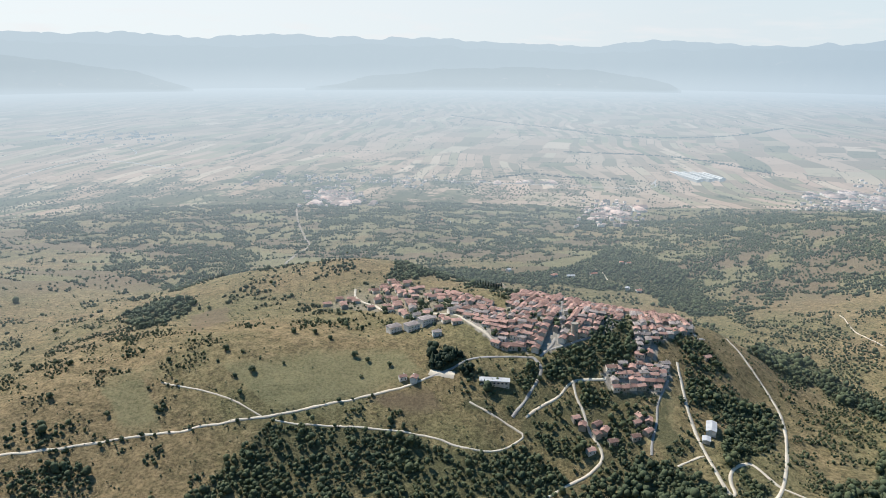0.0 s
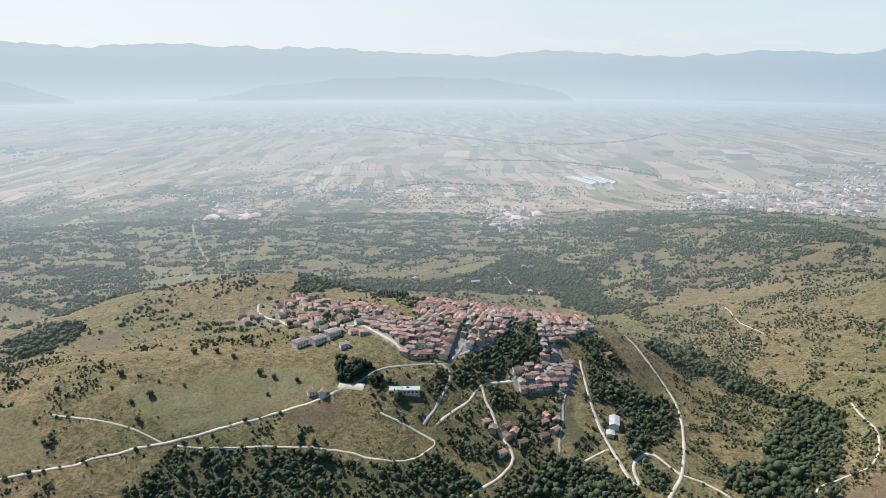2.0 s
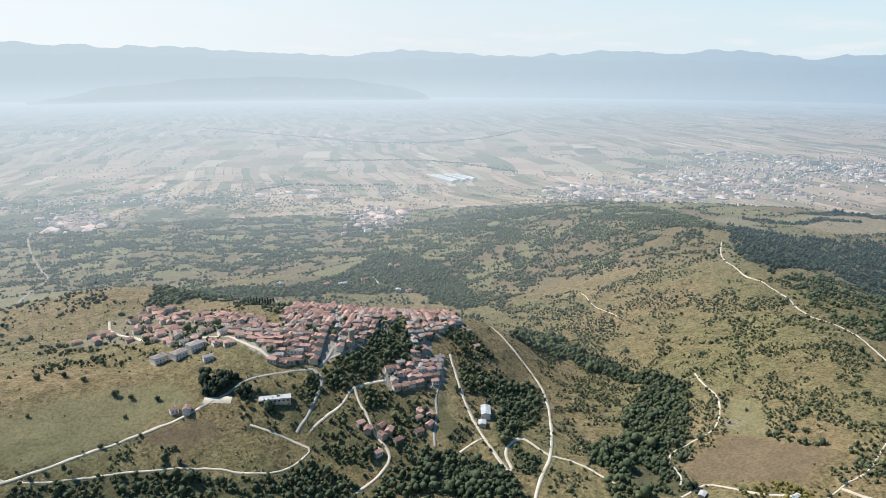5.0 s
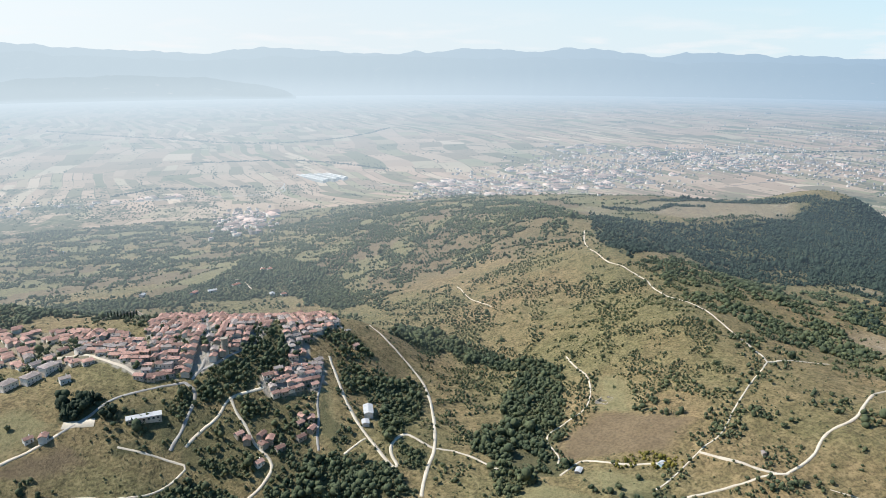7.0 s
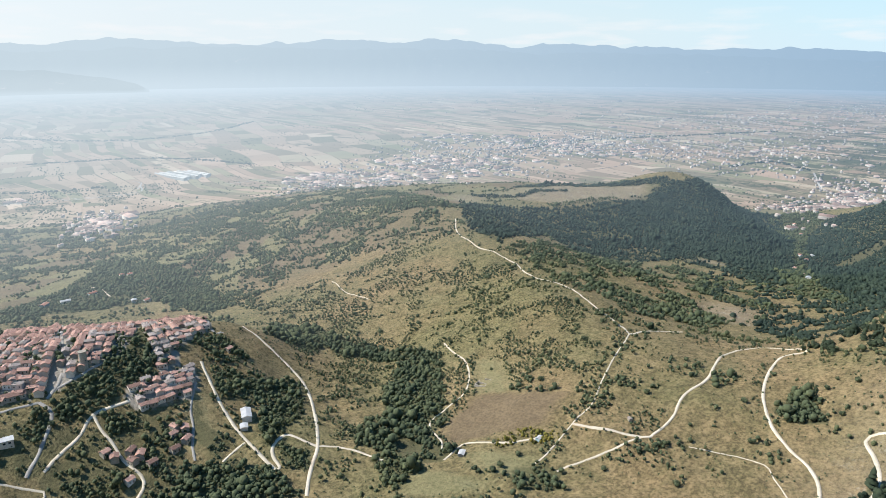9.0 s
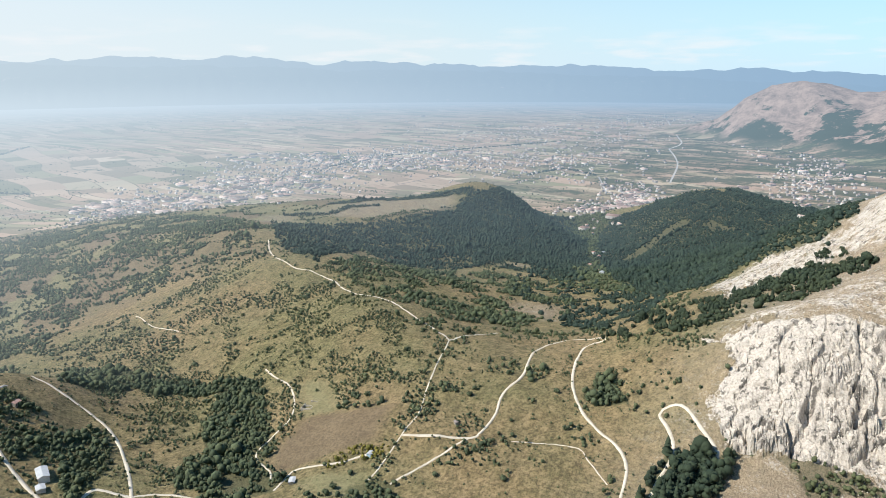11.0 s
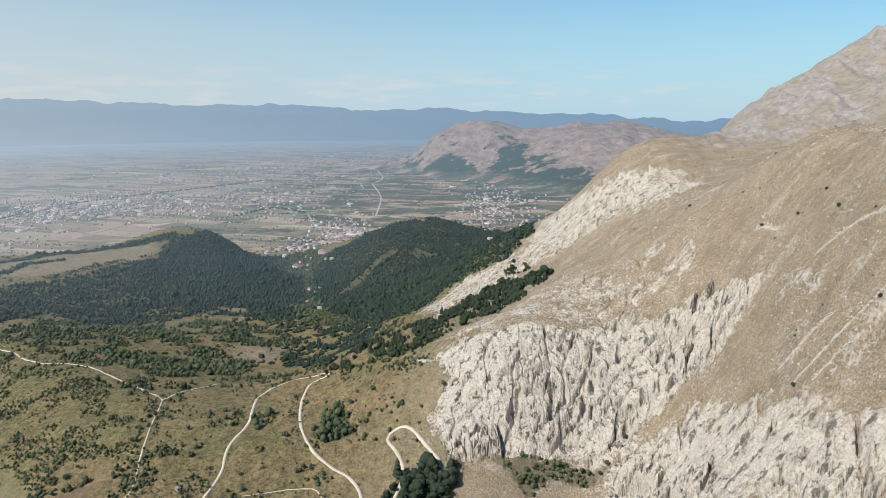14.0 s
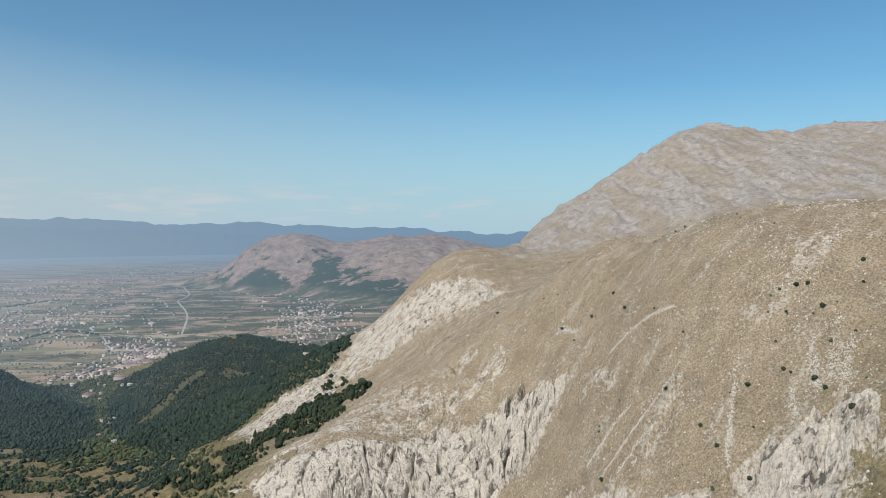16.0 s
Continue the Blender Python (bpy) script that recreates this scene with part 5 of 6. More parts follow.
# the farm sheds beside the gravel road
(ax, ay), (bx, by) = SITES["barn"]
barn = new("barn")
tagged(barn, "long farm shed with a white sheet-metal roof", "barn")
part("wall", walls(19, 9, 4, 1.4), PLASTER, barn)
part("roof", gable(19, 9, 4, 1.4, 0.5, 0.15), SHEET, barn)
for k in range(4):
    part("window", box(-7 + 4.6 * k - 1, -7 + 4.6 * k + 1, -4.58, -4.42, 1.6, 2.8), WINDOW_DARK, barn)
part("door", box(9.44, 9.56, -2, 2, 0, 3.4), DOOR_WOOD, barn)
settle(barn, ax, ay, bearing((ax, ay), (bx, by)))
annex = new("shed")
tagged(annex, "small farm shed with a white sheet roof", "shed")
part("wall", walls(9, 7, 3.2, 0.8), PLASTER, annex)
part("roof", gable(9, 7, 3.2, 0.8, 0.4, 0.12), SHEET, annex)
part("door", box(-1.2, 1.2, -3.6, -3.44, 0, 2.6), DOOR_WOOD, annex)
settle(annex, *SITES["annex"][0], bearing((ax, ay), (bx, by)))
(ax, ay), (bx, by) = SITES["hall"]
hall = new("hall")
tagged(hall, "long low hall with a flat white roof below the village", "hall")
part("wall", box(-15, 15, -4, 4, -4, 4), PLASTER, hall)
part("roof", box(-15.5, 15.5, -4.6, 4.6, 4, 4.5), SHEET, hall)
for k in range(7):
    part("window", box(-13 + 4 * k, -11 + 4 * k, -4.06, -3.9, 1.2, 2.8), WINDOW_DARK, hall)
settle(hall, (ax + bx) / 2, (ay + by) / 2, bearing((ax, ay), (bx, by)))
for k, (x, y) in enumerate(SITES["huts"]):
    hut = new("hut")
    tagged(hut, ("low farm hut with a grey roof beside the track", "small pale blue hut in a fenced plot", "small stone hut beside the stony track")[k], "hut")
    part("wall", walls(8 - 2 * k, 5 - k, 2.6, 0.6), (STONE_WALL, BLUE_WALL, STONE_WALL)[k], hut)
    part("roof", gable(8 - 2 * k, 5 - k, 2.6, 0.6, 0.4, 0.12), SHEET if k < 2 else GREY_ROOF, hut)
    part("door", box(-0.5, 0.5, -2.56 + 0.5 * k, -2.44 + 0.5 * k, 0, 2.0), DOOR_WOOD, hut)
    settle(hut, x, y, (35, 10, 60)[k])
x, y = SITES["ruin"][0]
ruin = new("ruin")
tagged(ruin, "roofless ruined stone sheepfold on the meadow", "ruin")
for x0, x1, y0, y1, z1 in ((-9, 9, -6, -5.3, 2.2), (-9, -8.3, -5.3, 6, 1.8), (8.3, 9, -5.3, 2, 2.0), (-8.3, 3, 5.3, 6, 1.6), (-1, -0.4, -5.3, 5.3, 1.4)):
    part("wall", box(x0, x1, y0, y1, -1.5, z1), STONE_WALL, ruin)
settle(ruin, x, y, 20)

# the walled cemetery with its cypresses, below the village
(cx, cy), _ = SITES["cemetery"]
yard = new("cemetery_wall")
tagged(yard, "pale stone wall round the small cemetery", "wall")
for x0, x1, y0, y1 in ((-22, 22, -14, -13.5), (-22, 22, 13.5, 14), (-22, -21.5, -13.5, 13.5), (21.5, 22, -13.5, 13.5)):
    part("wall", box(x0, x1, y0, y1, -2, 2.4), STONE_WALL, yard)
settle(yard, cx, cy, 12)


# loose stones: runs down the dry slope, scree tongues and single blocks in the grass
STONE = mottled("loose_limestone", (0.36, 0.33, 0.285), (0.60, 0.56, 0.50), 0.5, 0.95, per_island=0.25)
RUNS = [((462, -204), (476, -150), 0.8), ((512, -219), (562, -186), 0.7), ((418, -219), (388, -202), 0.9), ((398, -205), (380, -196), 0.7), ((640, -180), (670, -168), 0.8), ((492, -178), (505, -150), 1.0),
        ((393, -269), (360, -246), 2.4), ((376, -267), (349, -245), 2.0), ((397, -256), (368, -241), 1.2), ((384, -236), (366, -226), 1.2), ((455, -180), (462, -158), 1.0)]
rubble = np.random.default_rng(33)
spots, sizes = [], []
for (ax, ay), (bx, by), wide in RUNS:
    n = int(26 * math.hypot(bx - ax, by - ay) ** 0.75)
    k = rubble.uniform(0, 1, n)
    bow = np.sin(3.1 * k)[:, None] * np.array([(by - ay) * 0.05, (ax - bx) * 0.05])
    spots.append(np.column_stack([ax + (bx - ax) * k, ay + (by - ay) * k]) + bow + rubble.normal(0, wide, (n, 2)))
    sizes.append(rubble.uniform(0.35, 1.2, n))
a, r = np.radians(rubble.uniform(-131, -88, 130000)), rubble.uniform(330, 900, 130000)
strewn = np.column_stack([-r * np.sin(a), r * np.cos(a)])
thick = smooth(0.50, 0.66, fbm(strewn[:, 0] / 30, strewn[:, 1] / 30, 4, 43)) * smooth(0.46, 0.56, fbm((strewn[:, 0] + strewn[:, 1]) / 6, (strewn[:, 1] - strewn[:, 0]) / 26, 3, 47))
keep = rubble.uniform(size=len(r)) < 0.05 + 0.55 * thick
spots.append(strewn[keep])
sizes.append(0.4 + 1.1 * rubble.uniform(0, 1, keep.sum()) ** 2)
spots, sizes = np.vstack(spots), np.concatenate(sizes)
lows = height(spots[:, 0], spots[:, 1])
blocks_v = [TINY[k % 6][0] * size + (*q, low - 0.3 * size) for k, (q, low, size) in enumerate(zip(spots, lows, sizes))]
stones = mesh_object("stones", np.vstack(blocks_v), (np.arange(len(spots))[:, None, None] * 6 + TINY[0][1]).reshape(-1, 3), STONE, "stuff")
tagged(stones, "loose pale limestone blocks strewn over dry grass", "stones")


# single bushes and trees that stand clear of the woods
def lone_tree(size, tall, leaf, label):
    ob = new("tree")
    tagged(ob, label, "tree", "single trees on the pastures")
    bm = bmesh.new()
    bmesh.ops.create_cone(bm, cap_ends=True, segments=7, radius1=0.06 * size, radius2=0.03 * size, depth=0.6 * size * tall, matrix=Matrix.Translation((0, 0, 0.22 * size * tall)))
    part("trunk", bm, BARK, ob)
    v, f = crown_shape(7, 110, tall)
    me = bpy.data.meshes.new("crown")
    me.from_pydata([tuple(q) for q in v * size + np.array([0, 0, 0.1 * size])], [], [tuple(int(i) for i in q) for q in f])
    me.materials.append(leaf)
    at = me.color_attributes.new("air", "FLOAT_COLOR", "POINT")
    at.data.foreach_set("color", np.zeros(len(v) * 4, np.float32))
    crown = new("crown", me)
    crown.parent = ob
    return ob


for key, size, leaf, label in (("slope_bushes", 2.6, NEEDLE, "dark juniper bush on the dry mountain slope"), ("meadow_trees", 5.0, LEAF, "single green bushy tree on dry pasture"),
                               ("roadside_trees", 3.4, LEAF, "small roadside tree beside the gravel road"), ("ridge_trees", 4.5, LEAF, "green bushy tree on the grassy hill")):
    kinds = [lone_tree(size * k, t, leaf, label) for k, t in ((1.0, 0.9), (0.7, 1.0), (1.25, 0.85))]
    spots = np.array(LONE_TREES[key], float)
    for n, (x, y, z) in enumerate(zip(spots[:, 0], spots[:, 1], height(spots[:, 0], spots[:, 1]))):
        m = pose(x, y, z - 0.15, 0, 0, 77 * n)
        if n < 3:
            kinds[n].matrix_world = m
        else:
            copy_thing(kinds[n % 3], m)


def cypress(tall):
    ob = new("cypress")
    tagged(ob, "tall dark narrow cypress beside the cemetery wall", "tree", "cypresses of the cemetery")
    bm = bmesh.new()
    bmesh.ops.create_cone(bm, cap_ends=True, segments=7, radius1=0.3, radius2=0.15, depth=2.4, matrix=Matrix.Translation((0, 0, 0.8)))
    part("trunk", bm, BARK, ob)
    bm = bmesh.new()
    rnd = random.Random(int(tall * 10))
    for k in range(9):
        h = 1.2 + (tall - 1.2) * k / 9
        m = Matrix.Translation((rnd.uniform(-0.25, 0.25), rnd.uniform(-0.25, 0.25), h + 0.8)) @ Matrix.Diagonal((1.35 * (1 - 0.08 * k), 1.35 * (1 - 0.08 * k), 1.5, 1))
        bmesh.ops.create_icosphere(bm, subdivisions=1, radius=1.0, matrix=m)
    crown = part("crown", bm, NEEDLE, ob)
    at = crown.data.color_attributes.new("air", "FLOAT_COLOR", "POINT")
    at.data.foreach_set("color", np.zeros(len(crown.data.vertices) * 4, np.float32))
    return ob


(cx, cy), _ = SITES["cemetery"]
spires = [cypress(h) for h in (9.5, 11.0, 8.0)]
for n in range(14):
    x, y = cx - 16 + 2.4 * n + (n % 3), cy + 5 - 3 * (n % 2)
    m = pose(x, y, float(height(x, y)) - 0.1, 0, 0, 50 * n)
    if n < 3:
        spires[n].matrix_world = m
    else:
        copy_thing(spires[n % 3], m)


# the distance: the wide plain and the ranges beyond it, drawn together towards the drone's spot so that it ends within five kilometres
def drawn_in(x, y, z):
    r = np.hypot(x, y)
    near = NEAR_EDGE + 1850.0 * (1 - np.exp(-(np.maximum(r, NEAR_EDGE) - NEAR_EDGE) / 1850.0))
    k = np.where(r > NEAR_EDGE, near / np.maximum(r, 1), 1.0)
    return np.stack([x * k, y * k, EYE.z + (z - EYE.z) * k], -1)


def far_material():
    mat, nt, bsdf = shader("hazy_distance", 1.0)
    bsdf.inputs["Specular IOR Level"].default_value = 0.0
    plan = nt.nodes.new("ShaderNodeAttribute")
    plan.attribute_name = "plan"
    land = nt.nodes.new("ShaderNodeAttribute")
    land.attribute_name = "land"
    sep = nt.nodes.new("ShaderNodeSeparateColor")
    nt.links.new(land.outputs["Color"], sep.inputs[0])
    hill, bare = sep.outputs[0], sep.outputs[1]
    warp = nt.nodes.new("ShaderNodeTexNoise")
    warp.inputs["Scale"].default_value, warp.inputs["Detail"].default_value = 0.7, 1.0
    nt.links.new(plan.outputs["Vector"], warp.inputs["Vector"])
    bent = nt.nodes.new("ShaderNodeVectorMath")
    bent.operation = "MULTIPLY_ADD"
    nt.links.new(warp.outputs["Color"], bent.inputs[0])
    bent.inputs[1].default_value = (0.5, 0.5, 0)
    nt.links.new(plan.outputs["Vector"], bent.inputs[2])

    def strips(turn, long, wide):
        """Long narrow strip fields: a random value for each strip, and its boundary."""
        mp = nt.nodes.new("ShaderNodeMapping")
        mp.inputs["Rotation"].default_value = (0, 0, turn)
        nt.links.new(bent.outputs[0], mp.inputs[0])
        rows = nt.nodes.new("ShaderNodeTexBrick")
        rows.offset, rows.offset_frequency, rows.squash, rows.squash_frequency = 0.37, 2, 1.7, 3
        for key, value in (("Scale", 1.0), ("Mortar Size", 0.0035), ("Mortar Smooth", 0.3), ("Bias", 0.0), ("Brick Width", long), ("Row Height", wide)):
            rows.inputs[key].default_value = value
        for key, value in (("Color1", 0.0), ("Color2", 1.0), ("Mortar", 0.5)):
            rows.inputs[key].default_value = (value, value, value, 1)
        nt.links.new(mp.outputs[0], rows.inputs["Vector"])
        return rows.outputs["Color"], rows.outputs["Fac"]

    vor = nt.nodes.new("ShaderNodeTexVoronoi")
    vor.inputs["Scale"].default_value = 1.1
    nt.links.new(bent.outputs[0], vor.inputs["Vector"])
    pick = nt.nodes.new("ShaderNodeSeparateColor")
    nt.links.new(vor.outputs["Color"], pick.inputs[0])
    block = ramp_node(nt, pick.outputs[0], [(0.60, grey(0)), (0.62, grey(1))])
    thin, thin_edge = strips(-1.48, 0.34, 0.058)
    broad, broad_edge = strips(-1.30, 0.30, 0.15)
    value, rim = mix_node(nt, block, thin, broad), mix_node(nt, block, thin_edge, broad_edge)
    fields = ramp_node(nt, value, [(0.0, (0.13, 0.135, 0.09)), (0.2, (0.20, 0.165, 0.13)), (0.45, (0.305, 0.235, 0.19)), (0.72, (0.36, 0.285, 0.235)), (0.86, (0.19, 0.19, 0.125)), (1.0, (0.44, 0.37, 0.31))])
    tint = noise_node(nt, 0.9, 4, 0.6, plan.outputs["Vector"])
    fields = mix_node(nt, 0.6, fields, ramp_node(nt, tint, [(0.35, (0.78, 0.84, 0.78)), (0.62, (1.15, 1.05, 0.98))]), "MULTIPLY")
    hedged = ramp_node(nt, noise_node(nt, 2.2, 3, 0.6, plan.outputs["Vector"]), [(0.46, grey(0)), (0.56, grey(0.75))])
    fields = mix_node(nt, math_node(nt, "MULTIPLY", rim, hedged), fields, (0.07, 0.085, 0.055))
    trees = noise_node(nt, 3.0, 8, 0.78, plan.outputs["Vector"], (1.6, 0.8, 1))
    groves = math_node(nt, "ADD", trees, math_node(nt, "MULTIPLY", land.outputs["Alpha"], 0.13))
    fields = mix_node(nt, ramp_node(nt, groves, [(0.58, grey(0)), (0.64, grey(0.85))]), fields, (0.05, 0.066, 0.042))
    specks = noise_node(nt, 30.0, 3, 0.6, plan.outputs["Vector"])
    fields = mix_node(nt, ramp_node(nt, specks, [(0.64, grey(0)), (0.69, grey(0.7))]), fields, (0.05, 0.066, 0.042))
    moor = mix_node(nt, ramp_node(nt, noise_node(nt, 9.0, 9, 0.80, plan.outputs["Vector"]), [(0.36, grey(0)), (0.58, grey(1))]), (0.14, 0.108, 0.088), (0.32, 0.245, 0.205))
    ragged = math_node(nt, "ADD", bare, math_node(nt, "MULTIPLY", math_node(nt, "SUBTRACT", noise_node(nt, 5.0, 9, 0.76, plan.outputs["Vector"]), 0.5), 3.0))
    slopes = mix_node(nt, ramp_node(nt, ragged, [(0.47, grey(0)), (0.60, grey(1))]), (0.045, 0.058, 0.038), moor)
    col = mix_node(nt, hill, fields, slopes)
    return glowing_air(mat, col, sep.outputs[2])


FAR = far_material()


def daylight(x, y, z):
    """Sun and sky light to paint into the emission of the far land, by its true slope."""
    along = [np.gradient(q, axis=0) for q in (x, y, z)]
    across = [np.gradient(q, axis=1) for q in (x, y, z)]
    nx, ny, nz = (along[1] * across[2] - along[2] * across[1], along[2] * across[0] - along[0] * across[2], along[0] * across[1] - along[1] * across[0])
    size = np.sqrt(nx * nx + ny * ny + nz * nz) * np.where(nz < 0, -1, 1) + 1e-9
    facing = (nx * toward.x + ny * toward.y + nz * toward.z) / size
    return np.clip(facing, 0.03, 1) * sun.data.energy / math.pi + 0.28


def far_sheet(name, label, x, y, z, hill, bare, closed, most=1.0):
    rows, cols = x.shape
    # painted sun and shade, kept in the blue of the map land
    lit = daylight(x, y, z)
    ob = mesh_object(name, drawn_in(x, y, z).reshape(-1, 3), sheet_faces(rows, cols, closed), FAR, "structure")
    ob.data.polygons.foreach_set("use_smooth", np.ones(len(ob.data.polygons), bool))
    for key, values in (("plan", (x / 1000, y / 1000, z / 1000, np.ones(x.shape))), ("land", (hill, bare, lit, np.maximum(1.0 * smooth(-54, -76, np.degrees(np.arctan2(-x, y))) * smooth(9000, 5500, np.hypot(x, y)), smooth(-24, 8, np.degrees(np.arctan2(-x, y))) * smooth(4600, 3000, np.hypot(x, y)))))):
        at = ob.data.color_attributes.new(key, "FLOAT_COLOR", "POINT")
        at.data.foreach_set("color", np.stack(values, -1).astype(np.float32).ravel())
    paint_haze(ob, x, y, z, most)
    return tagged(ob, label, "backdrop")


# the moorland mountain that stands out of the plain: bearing, height of the crest, distance of its foot
MOOR = [(-68, 0, 6900), (-73, 8, 6900), (-75, 40, 6800), (-77.6, 150, 6400), (-79.3, 330, 6150), (-81, 450, 5950), (-82.8, 486, 5750), (-84.6, 462, 5500), (-86.4, 396, 5200), (-88.2, 420, 4950),
        (-90.5, 472, 4700), (-91.9, 448, 4500), (-94.2, 488, 4300), (-95.6, 447, 4200), (-97.9, 378, 4200), (-99.3, 335, 4200), (-104, 300, 4200), (-112, 0, 4200)]
far_rings = np.concatenate([np.geomspace(NEAR_EDGE, 5000, 80)[:-1], np.geomspace(5000, 7700, 150)[:-1], np.geomspace(7700, 30000, 70)])
fr, fa = np.meshgrid(far_rings, np.radians(np.concatenate([np.arange(-134, 42, 0.25), np.arange(42, 226, 3.0)])), indexing="ij")
fx, fy = -fr * np.sin(fa), fr * np.cos(fa)
fz = swell_height(fx, fy) * smooth(5200, 3000, fr)
fz[0] = height(fx[0], fy[0])
moor_az, moor_top, moor_foot = np.array(MOOR[::-1], float).T
bend = np.degrees(fa) + 1.6 * (fbm(fx / 700, fy / 700, 4, 93) - 0.5)
top, foot = np.interp(bend, moor_az, moor_top), np.interp(bend, moor_az, moor_foot)
climb = np.clip((fr - foot) / (7000 - foot), 0, 1)
spurs = ridged(fx / 900, fy / 900, 4, 91) - 0.62 + 0.5 * (ridged(fx / 280, fy / 280, 4, 95) - 0.6)
moor = top * (climb ** 1.25) * (1 + 0.75 * spurs * np.sin(np.pi * climb) + 0.05 * (ridged(fx / 160, fy / 160, 3, 99) - 0.6)) * smooth(8600, 7000, fr)
fz = fz + moor
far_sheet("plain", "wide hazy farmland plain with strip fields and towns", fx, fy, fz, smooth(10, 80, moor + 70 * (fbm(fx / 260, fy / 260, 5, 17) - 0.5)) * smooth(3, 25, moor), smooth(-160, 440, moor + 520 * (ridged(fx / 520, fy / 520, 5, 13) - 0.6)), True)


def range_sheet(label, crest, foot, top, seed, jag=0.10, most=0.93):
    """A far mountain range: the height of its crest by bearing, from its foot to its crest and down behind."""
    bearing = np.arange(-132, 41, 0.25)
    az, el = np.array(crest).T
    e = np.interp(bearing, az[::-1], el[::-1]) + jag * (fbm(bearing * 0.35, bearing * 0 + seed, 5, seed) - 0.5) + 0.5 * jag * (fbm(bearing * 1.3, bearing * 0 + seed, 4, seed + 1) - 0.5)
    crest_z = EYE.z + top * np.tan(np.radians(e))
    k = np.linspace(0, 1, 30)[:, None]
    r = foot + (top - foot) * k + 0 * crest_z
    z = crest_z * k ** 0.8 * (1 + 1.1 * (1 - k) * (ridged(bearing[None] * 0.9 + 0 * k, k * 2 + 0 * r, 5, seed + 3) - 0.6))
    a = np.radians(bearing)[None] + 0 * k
    # share of painted haze, brought to one strength at the range's foot
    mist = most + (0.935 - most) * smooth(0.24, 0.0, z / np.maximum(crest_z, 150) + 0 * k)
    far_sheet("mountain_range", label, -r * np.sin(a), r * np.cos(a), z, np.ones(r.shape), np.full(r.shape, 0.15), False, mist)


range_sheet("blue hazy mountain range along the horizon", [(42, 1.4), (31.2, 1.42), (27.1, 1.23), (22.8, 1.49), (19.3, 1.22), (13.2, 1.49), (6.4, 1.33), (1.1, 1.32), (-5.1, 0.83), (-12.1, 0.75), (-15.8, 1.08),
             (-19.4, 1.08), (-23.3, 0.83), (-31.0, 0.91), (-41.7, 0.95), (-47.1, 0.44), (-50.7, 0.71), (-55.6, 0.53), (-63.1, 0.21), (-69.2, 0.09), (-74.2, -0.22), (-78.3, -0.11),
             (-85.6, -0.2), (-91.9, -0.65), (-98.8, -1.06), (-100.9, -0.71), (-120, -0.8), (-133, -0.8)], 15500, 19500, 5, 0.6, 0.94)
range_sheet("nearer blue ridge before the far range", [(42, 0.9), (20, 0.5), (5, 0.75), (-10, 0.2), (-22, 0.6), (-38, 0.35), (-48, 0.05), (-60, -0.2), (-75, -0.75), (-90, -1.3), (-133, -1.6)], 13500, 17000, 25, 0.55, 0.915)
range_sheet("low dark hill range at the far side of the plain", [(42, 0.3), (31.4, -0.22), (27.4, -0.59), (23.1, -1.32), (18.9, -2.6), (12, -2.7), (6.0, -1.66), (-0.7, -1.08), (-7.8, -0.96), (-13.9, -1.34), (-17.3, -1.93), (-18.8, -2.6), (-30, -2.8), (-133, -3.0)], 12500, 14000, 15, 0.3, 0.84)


def far_mesh(name, label, category, verts, faces, material, kind):
    """A mesh of the distance, from its true places."""
    verts = np.asarray(verts, float)
    ob = mesh_object(name, drawn_in(verts[:, 0], verts[:, 1], verts[:, 2]), faces, material, kind)
    paint_haze(ob, verts[:, 0], verts[:, 1], verts[:, 2])
    return tagged(ob, label, category)


def far_ground(x, y):
    r = np.hypot(x, y)
    return np.where(r < NEAR_EDGE, height(x, y), swell_height(x, y) * smooth(5200, 3000, r))


for key, (width, kind, points) in FAR_LINES.items():
    line = smooth_line(points, 25.0)
    way = np.gradient(line, axis=0)
    way /= np.linalg.norm(way, axis=1)[:, None]
    side = np.stack([-way[:, 1], way[:, 0]], 1)
    if kind == "trees":
        spots = np.repeat(line, 3, 0)
        spots = spots + dice.uniform(-0.6, 0.6, spots.shape) * width
        lows = far_ground(spots[:, 0], spots[:, 1])
        vs, fs, n = [], [], 0
        for k, (q, low) in enumerate(zip(spots, lows)):
            v, f = SMALL[k % 4]
            vs.append(v * np.array([17, 17, 13]) * dice.uniform(0.6, 1.2) + (*q, low - 3))
            fs.append(f + n)
            n += len(v)
        far_mesh("tree_belt", "dark belt of trees across the far plain", "trees", np.vstack(vs), np.vstack(fs), LEAF_DARK, "stuff")
    else:
        a, b = line + side * width / 4, line - side * width / 4
        verts = np.stack([np.column_stack([q, far_ground(q[:, 0], q[:, 1]) + 4.0]) for q in (a, b)], 1).reshape(-1, 3)
        far_mesh("road", "pale road across the far plain" if kind == "pale" else "dark railway line across the far plain", "road", verts, sheet_faces(len(line), 2, False), FAR_ROAD if kind == "pale" else FAR_DARK, "structure")

# hedgerows, copses and single trees on the plain, along and across the strip fields
rows, groves = np.random.default_rng(21), []
for n in range(620):
    a, r = math.radians(rows.uniform(-104, 38)), 2650 * (3.1 ** rows.uniform(0, 1) ** 1.2)
    turn = 1.48 + (math.pi / 2 if rows.uniform() < 0.35 else 0) + rows.uniform(-0.12, 0.12)
    along = np.arange(0, rows.uniform(90, 520), 13.0)
    along = along[rows.uniform(size=len(along)) < 0.75]
    spread = rows.normal(0, 9 if rows.uniform() < 0.75 else 45, (len(along), 2))
    groves.append(np.column_stack([-r * math.sin(a) + along * math.cos(turn), r * math.cos(a) + along * math.sin(turn)]) + spread)
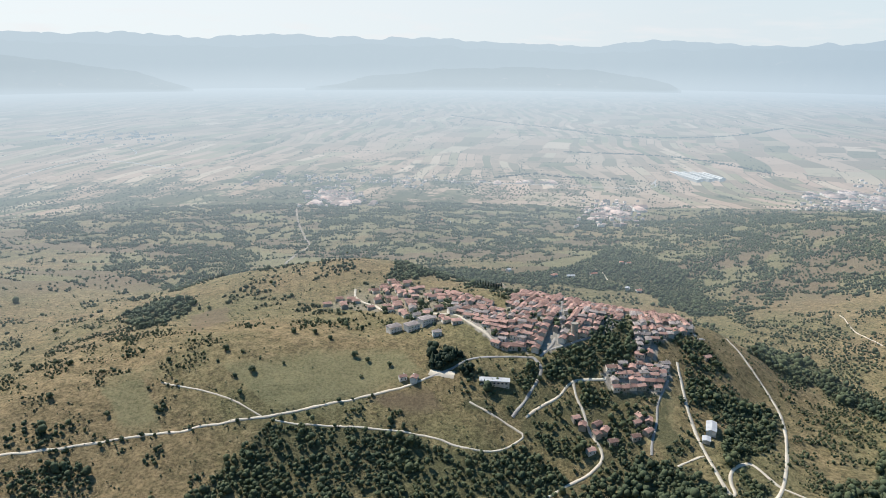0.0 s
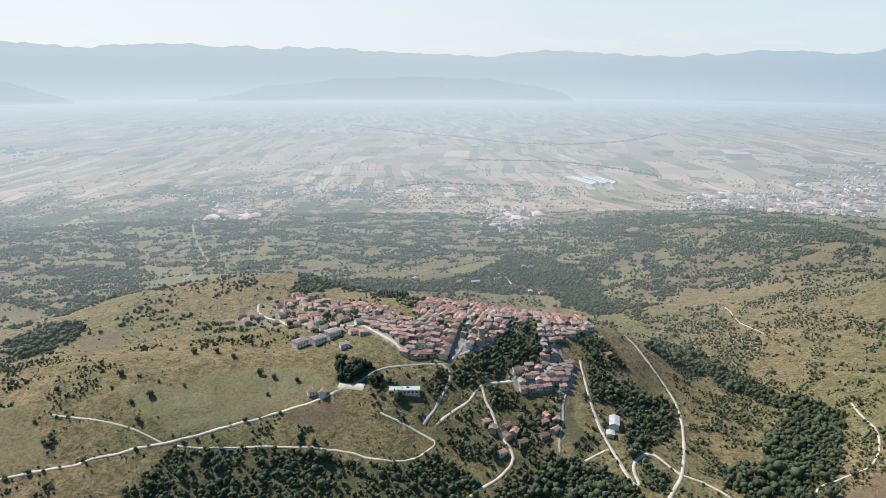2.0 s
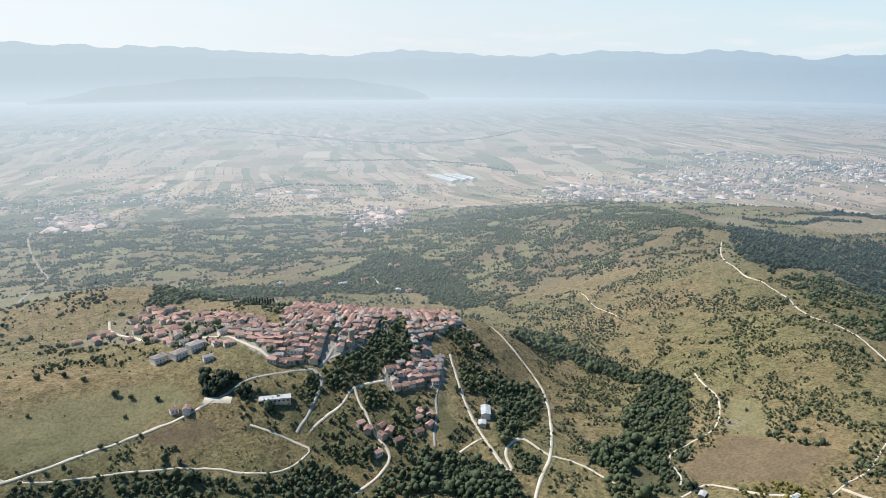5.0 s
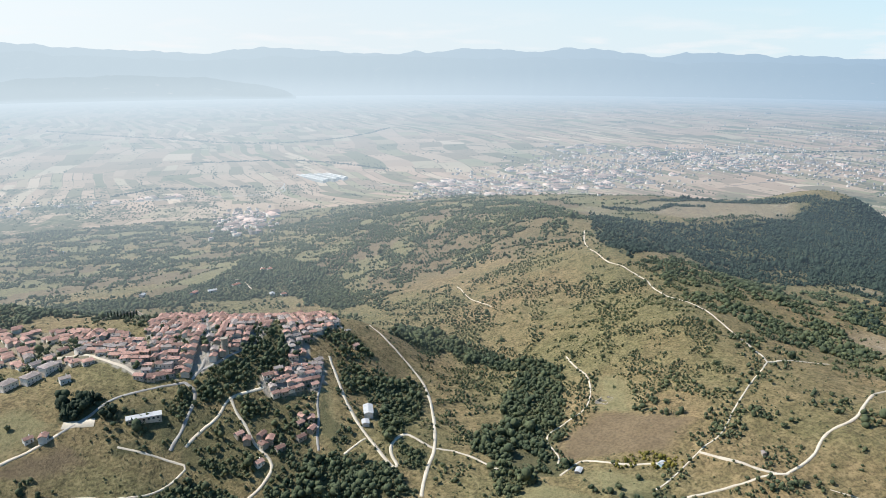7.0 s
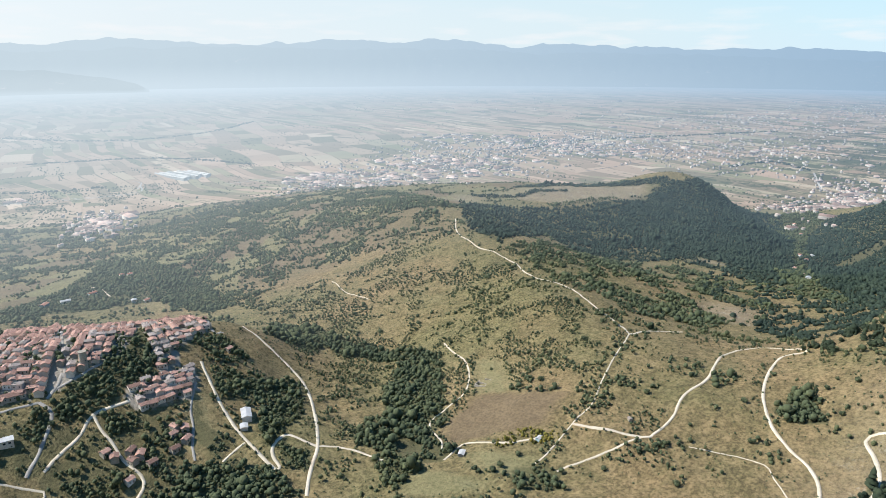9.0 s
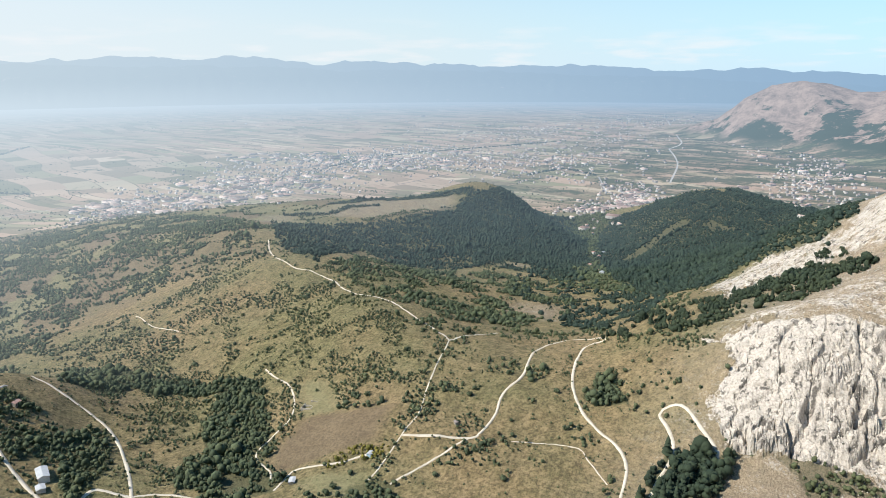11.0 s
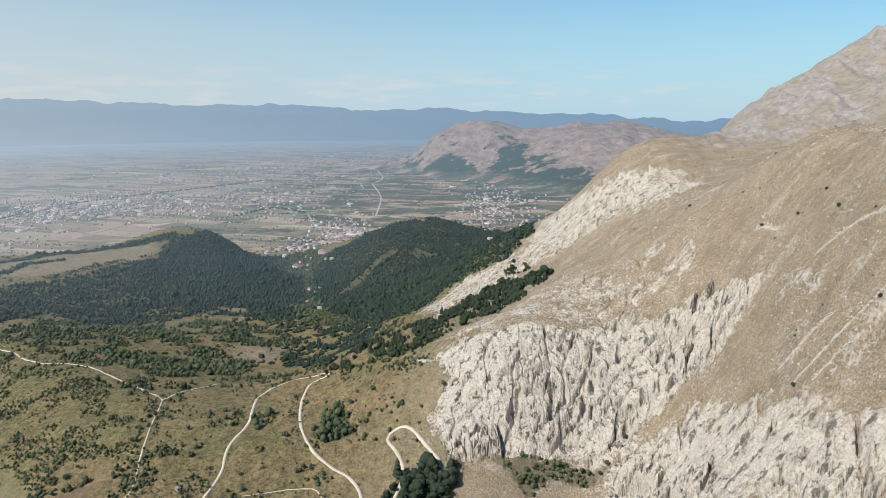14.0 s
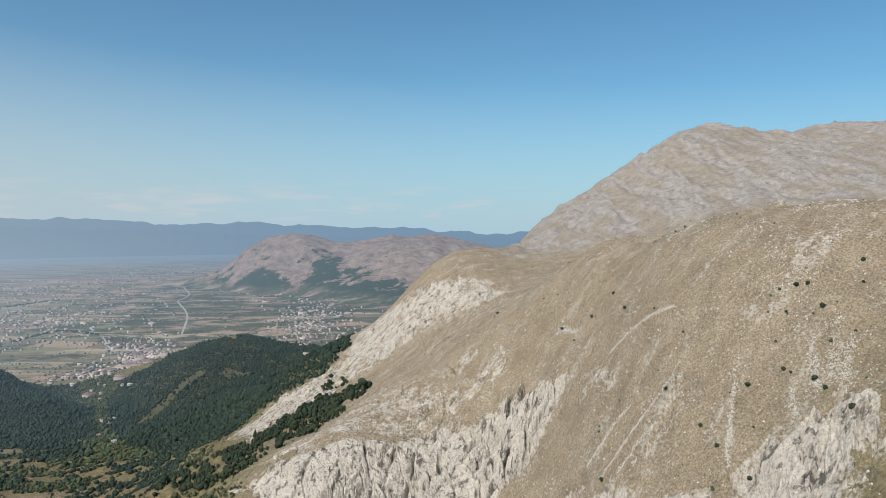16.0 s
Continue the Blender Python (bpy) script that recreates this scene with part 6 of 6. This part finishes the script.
a, r = np.radians(rows.uniform(-20, 38, 5200)), 2620 + 900 * rows.uniform(size=5200) ** 1.4
groves.append(np.column_stack([-r * np.sin(a), r * np.cos(a)])[fbm(-r * np.sin(a) / 240, r * np.cos(a) / 240, 3, 77) > 0.5])
groves = np.vstack(groves)
groves = groves[np.hypot(groves[:, 0], groves[:, 1]) > 2615]
lows, vs = far_ground(groves[:, 0], groves[:, 1]), []
for k, (q, low) in enumerate(zip(groves, lows)):
    vs.append(TINY[k % 6][0] * np.array([9, 9, 7]) * rows.uniform(0.5, 1.2) + (*q, low - 1))
far_mesh("hedgerow_trees", "small dark trees and hedgerows between the far fields", "trees", np.vstack(vs), (np.arange(len(groves))[:, None, None] * 6 + TINY[0][1]).reshape(-1, 3), LEAF, "stuff")

# towns and scattered farms on the plain
BOX_F = np.array([(0, 1, 5, 4), (1, 2, 6, 5), (2, 3, 7, 6), (3, 0, 4, 7)])
wall_v, wall_f, roof_v, roof_f = [], [], [], []


def far_house(x, y, w, d, h, turn, z):
    c, s = math.cos(turn), math.sin(turn)
    foot = [(x + c * u - s * v, y + s * u + c * v) for u, v in ((-w, -d), (w, -d), (w, d), (-w, d))]
    wall_f.append(BOX_F + 8 * len(wall_v))
    wall_v.append([(*q, z - 3) for q in foot] + [(*q, z + h) for q in foot])
    ridge = [(x - c * w, y - s * w), (x + c * w, y + s * w)]
    n = 6 * len(roof_v)
    roof_v.append([(*q, z + h) for q in foot] + [(*q, z + h + 0.35 * d) for q in ridge])
    roof_f.extend([(n, n + 1, n + 5), (n, n + 5, n + 4), (n + 2, n + 3, n + 4), (n + 2, n + 4, n + 5), (n + 1, n + 2, n + 5), (n + 3, n, n + 4)])


sites = []
for corners, count in TOWNS:
    (ax, ay), (bx, by), (cx, cy), (dx, dy) = corners
    count = int(count * 1.5)
    u, v = np.clip(dice.normal(0.5, 0.23, count), 0, 1), np.clip(dice.normal(0.5, 0.25, count), 0, 1)
    sites.append(np.column_stack([(ax * (1 - u) + bx * u) * (1 - v) + (dx * (1 - u) + cx * u) * v, (ay * (1 - u) + by * u) * (1 - v) + (dy * (1 - u) + cy * u) * v]))
sites = np.vstack(sites)
# works and halls with broad pale roofs
yards = []
for corners, count in WORKS:
    (ax, ay), (bx, by), (cx, cy), (dx, dy) = corners
    u, v = dice.uniform(0, 1, count), dice.uniform(0, 1, count)
    yards.append(np.column_stack([(ax * (1 - u) + bx * u) * (1 - v) + (dx * (1 - u) + cx * u) * v, (ay * (1 - u) + by * u) * (1 - v) + (dy * (1 - u) + cy * u) * v]))
yards = np.vstack(yards)
for (x, y), low in zip(yards, far_ground(yards[:, 0], yards[:, 1])):
    far_house(x, y, dice.uniform(14, 42), dice.uniform(9, 18), dice.uniform(6, 9), 1.5 + dice.uniform(-0.25, 0.25) + (1.57 if dice.uniform() < 0.4 else 0), low)
for (x, y), low in zip(sites, far_ground(sites[:, 0], sites[:, 1])):
    w = dice.uniform(14, 30) if dice.uniform() < 0.05 else dice.uniform(4.5, 9)
    far_house(x, y, w, w * dice.uniform(0.5, 0.9), dice.uniform(6, 10), dice.uniform(0, 3.1), low)
far_mesh("town", "pale plastered houses of the towns on the far plain", "town", np.array(wall_v).reshape(-1, 3), np.vstack(wall_f), TOWN_WALL, "stuff")
far_mesh("town_roofs", "pale and reddish roofs of the far towns", "roofs", np.array(roof_v).reshape(-1, 3), np.array(roof_f), TOWN_ROOF, "stuff")

# the factory with its white roofs, drawn in with the plain
fx0, fy0 = FACTORY
FAR_SHEET = hazed(mottled("far_white_sheet_roof", (0.36, 0.35, 0.33), (0.56, 0.55, 0.52), 0.02, 0.95, per_object=0.35))
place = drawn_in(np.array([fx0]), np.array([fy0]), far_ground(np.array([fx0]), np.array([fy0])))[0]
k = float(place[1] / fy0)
# one even tone of haze, painted as emission on halls and roofs
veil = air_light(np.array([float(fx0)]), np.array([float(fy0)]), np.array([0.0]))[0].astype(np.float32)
factory = new("factory")
tagged(factory, "large white-roofed factory halls on the plain", "factory")
for n in range(8):
    x0, deep, h = -80 + 21 * n, 270 - 30 * (n % 3), 7 + 1.5 * (n % 2)
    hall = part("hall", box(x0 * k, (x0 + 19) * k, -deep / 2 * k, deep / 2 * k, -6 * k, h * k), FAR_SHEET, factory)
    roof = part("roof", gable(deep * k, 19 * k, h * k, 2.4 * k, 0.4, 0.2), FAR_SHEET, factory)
    roof.matrix_local = pose((x0 + 9.5) * k, 0, 0, 0, 0, 90)
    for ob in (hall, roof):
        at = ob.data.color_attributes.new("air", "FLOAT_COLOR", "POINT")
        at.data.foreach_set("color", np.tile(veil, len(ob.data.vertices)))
factory.matrix_world = pose(*place, 0, 0, 12)
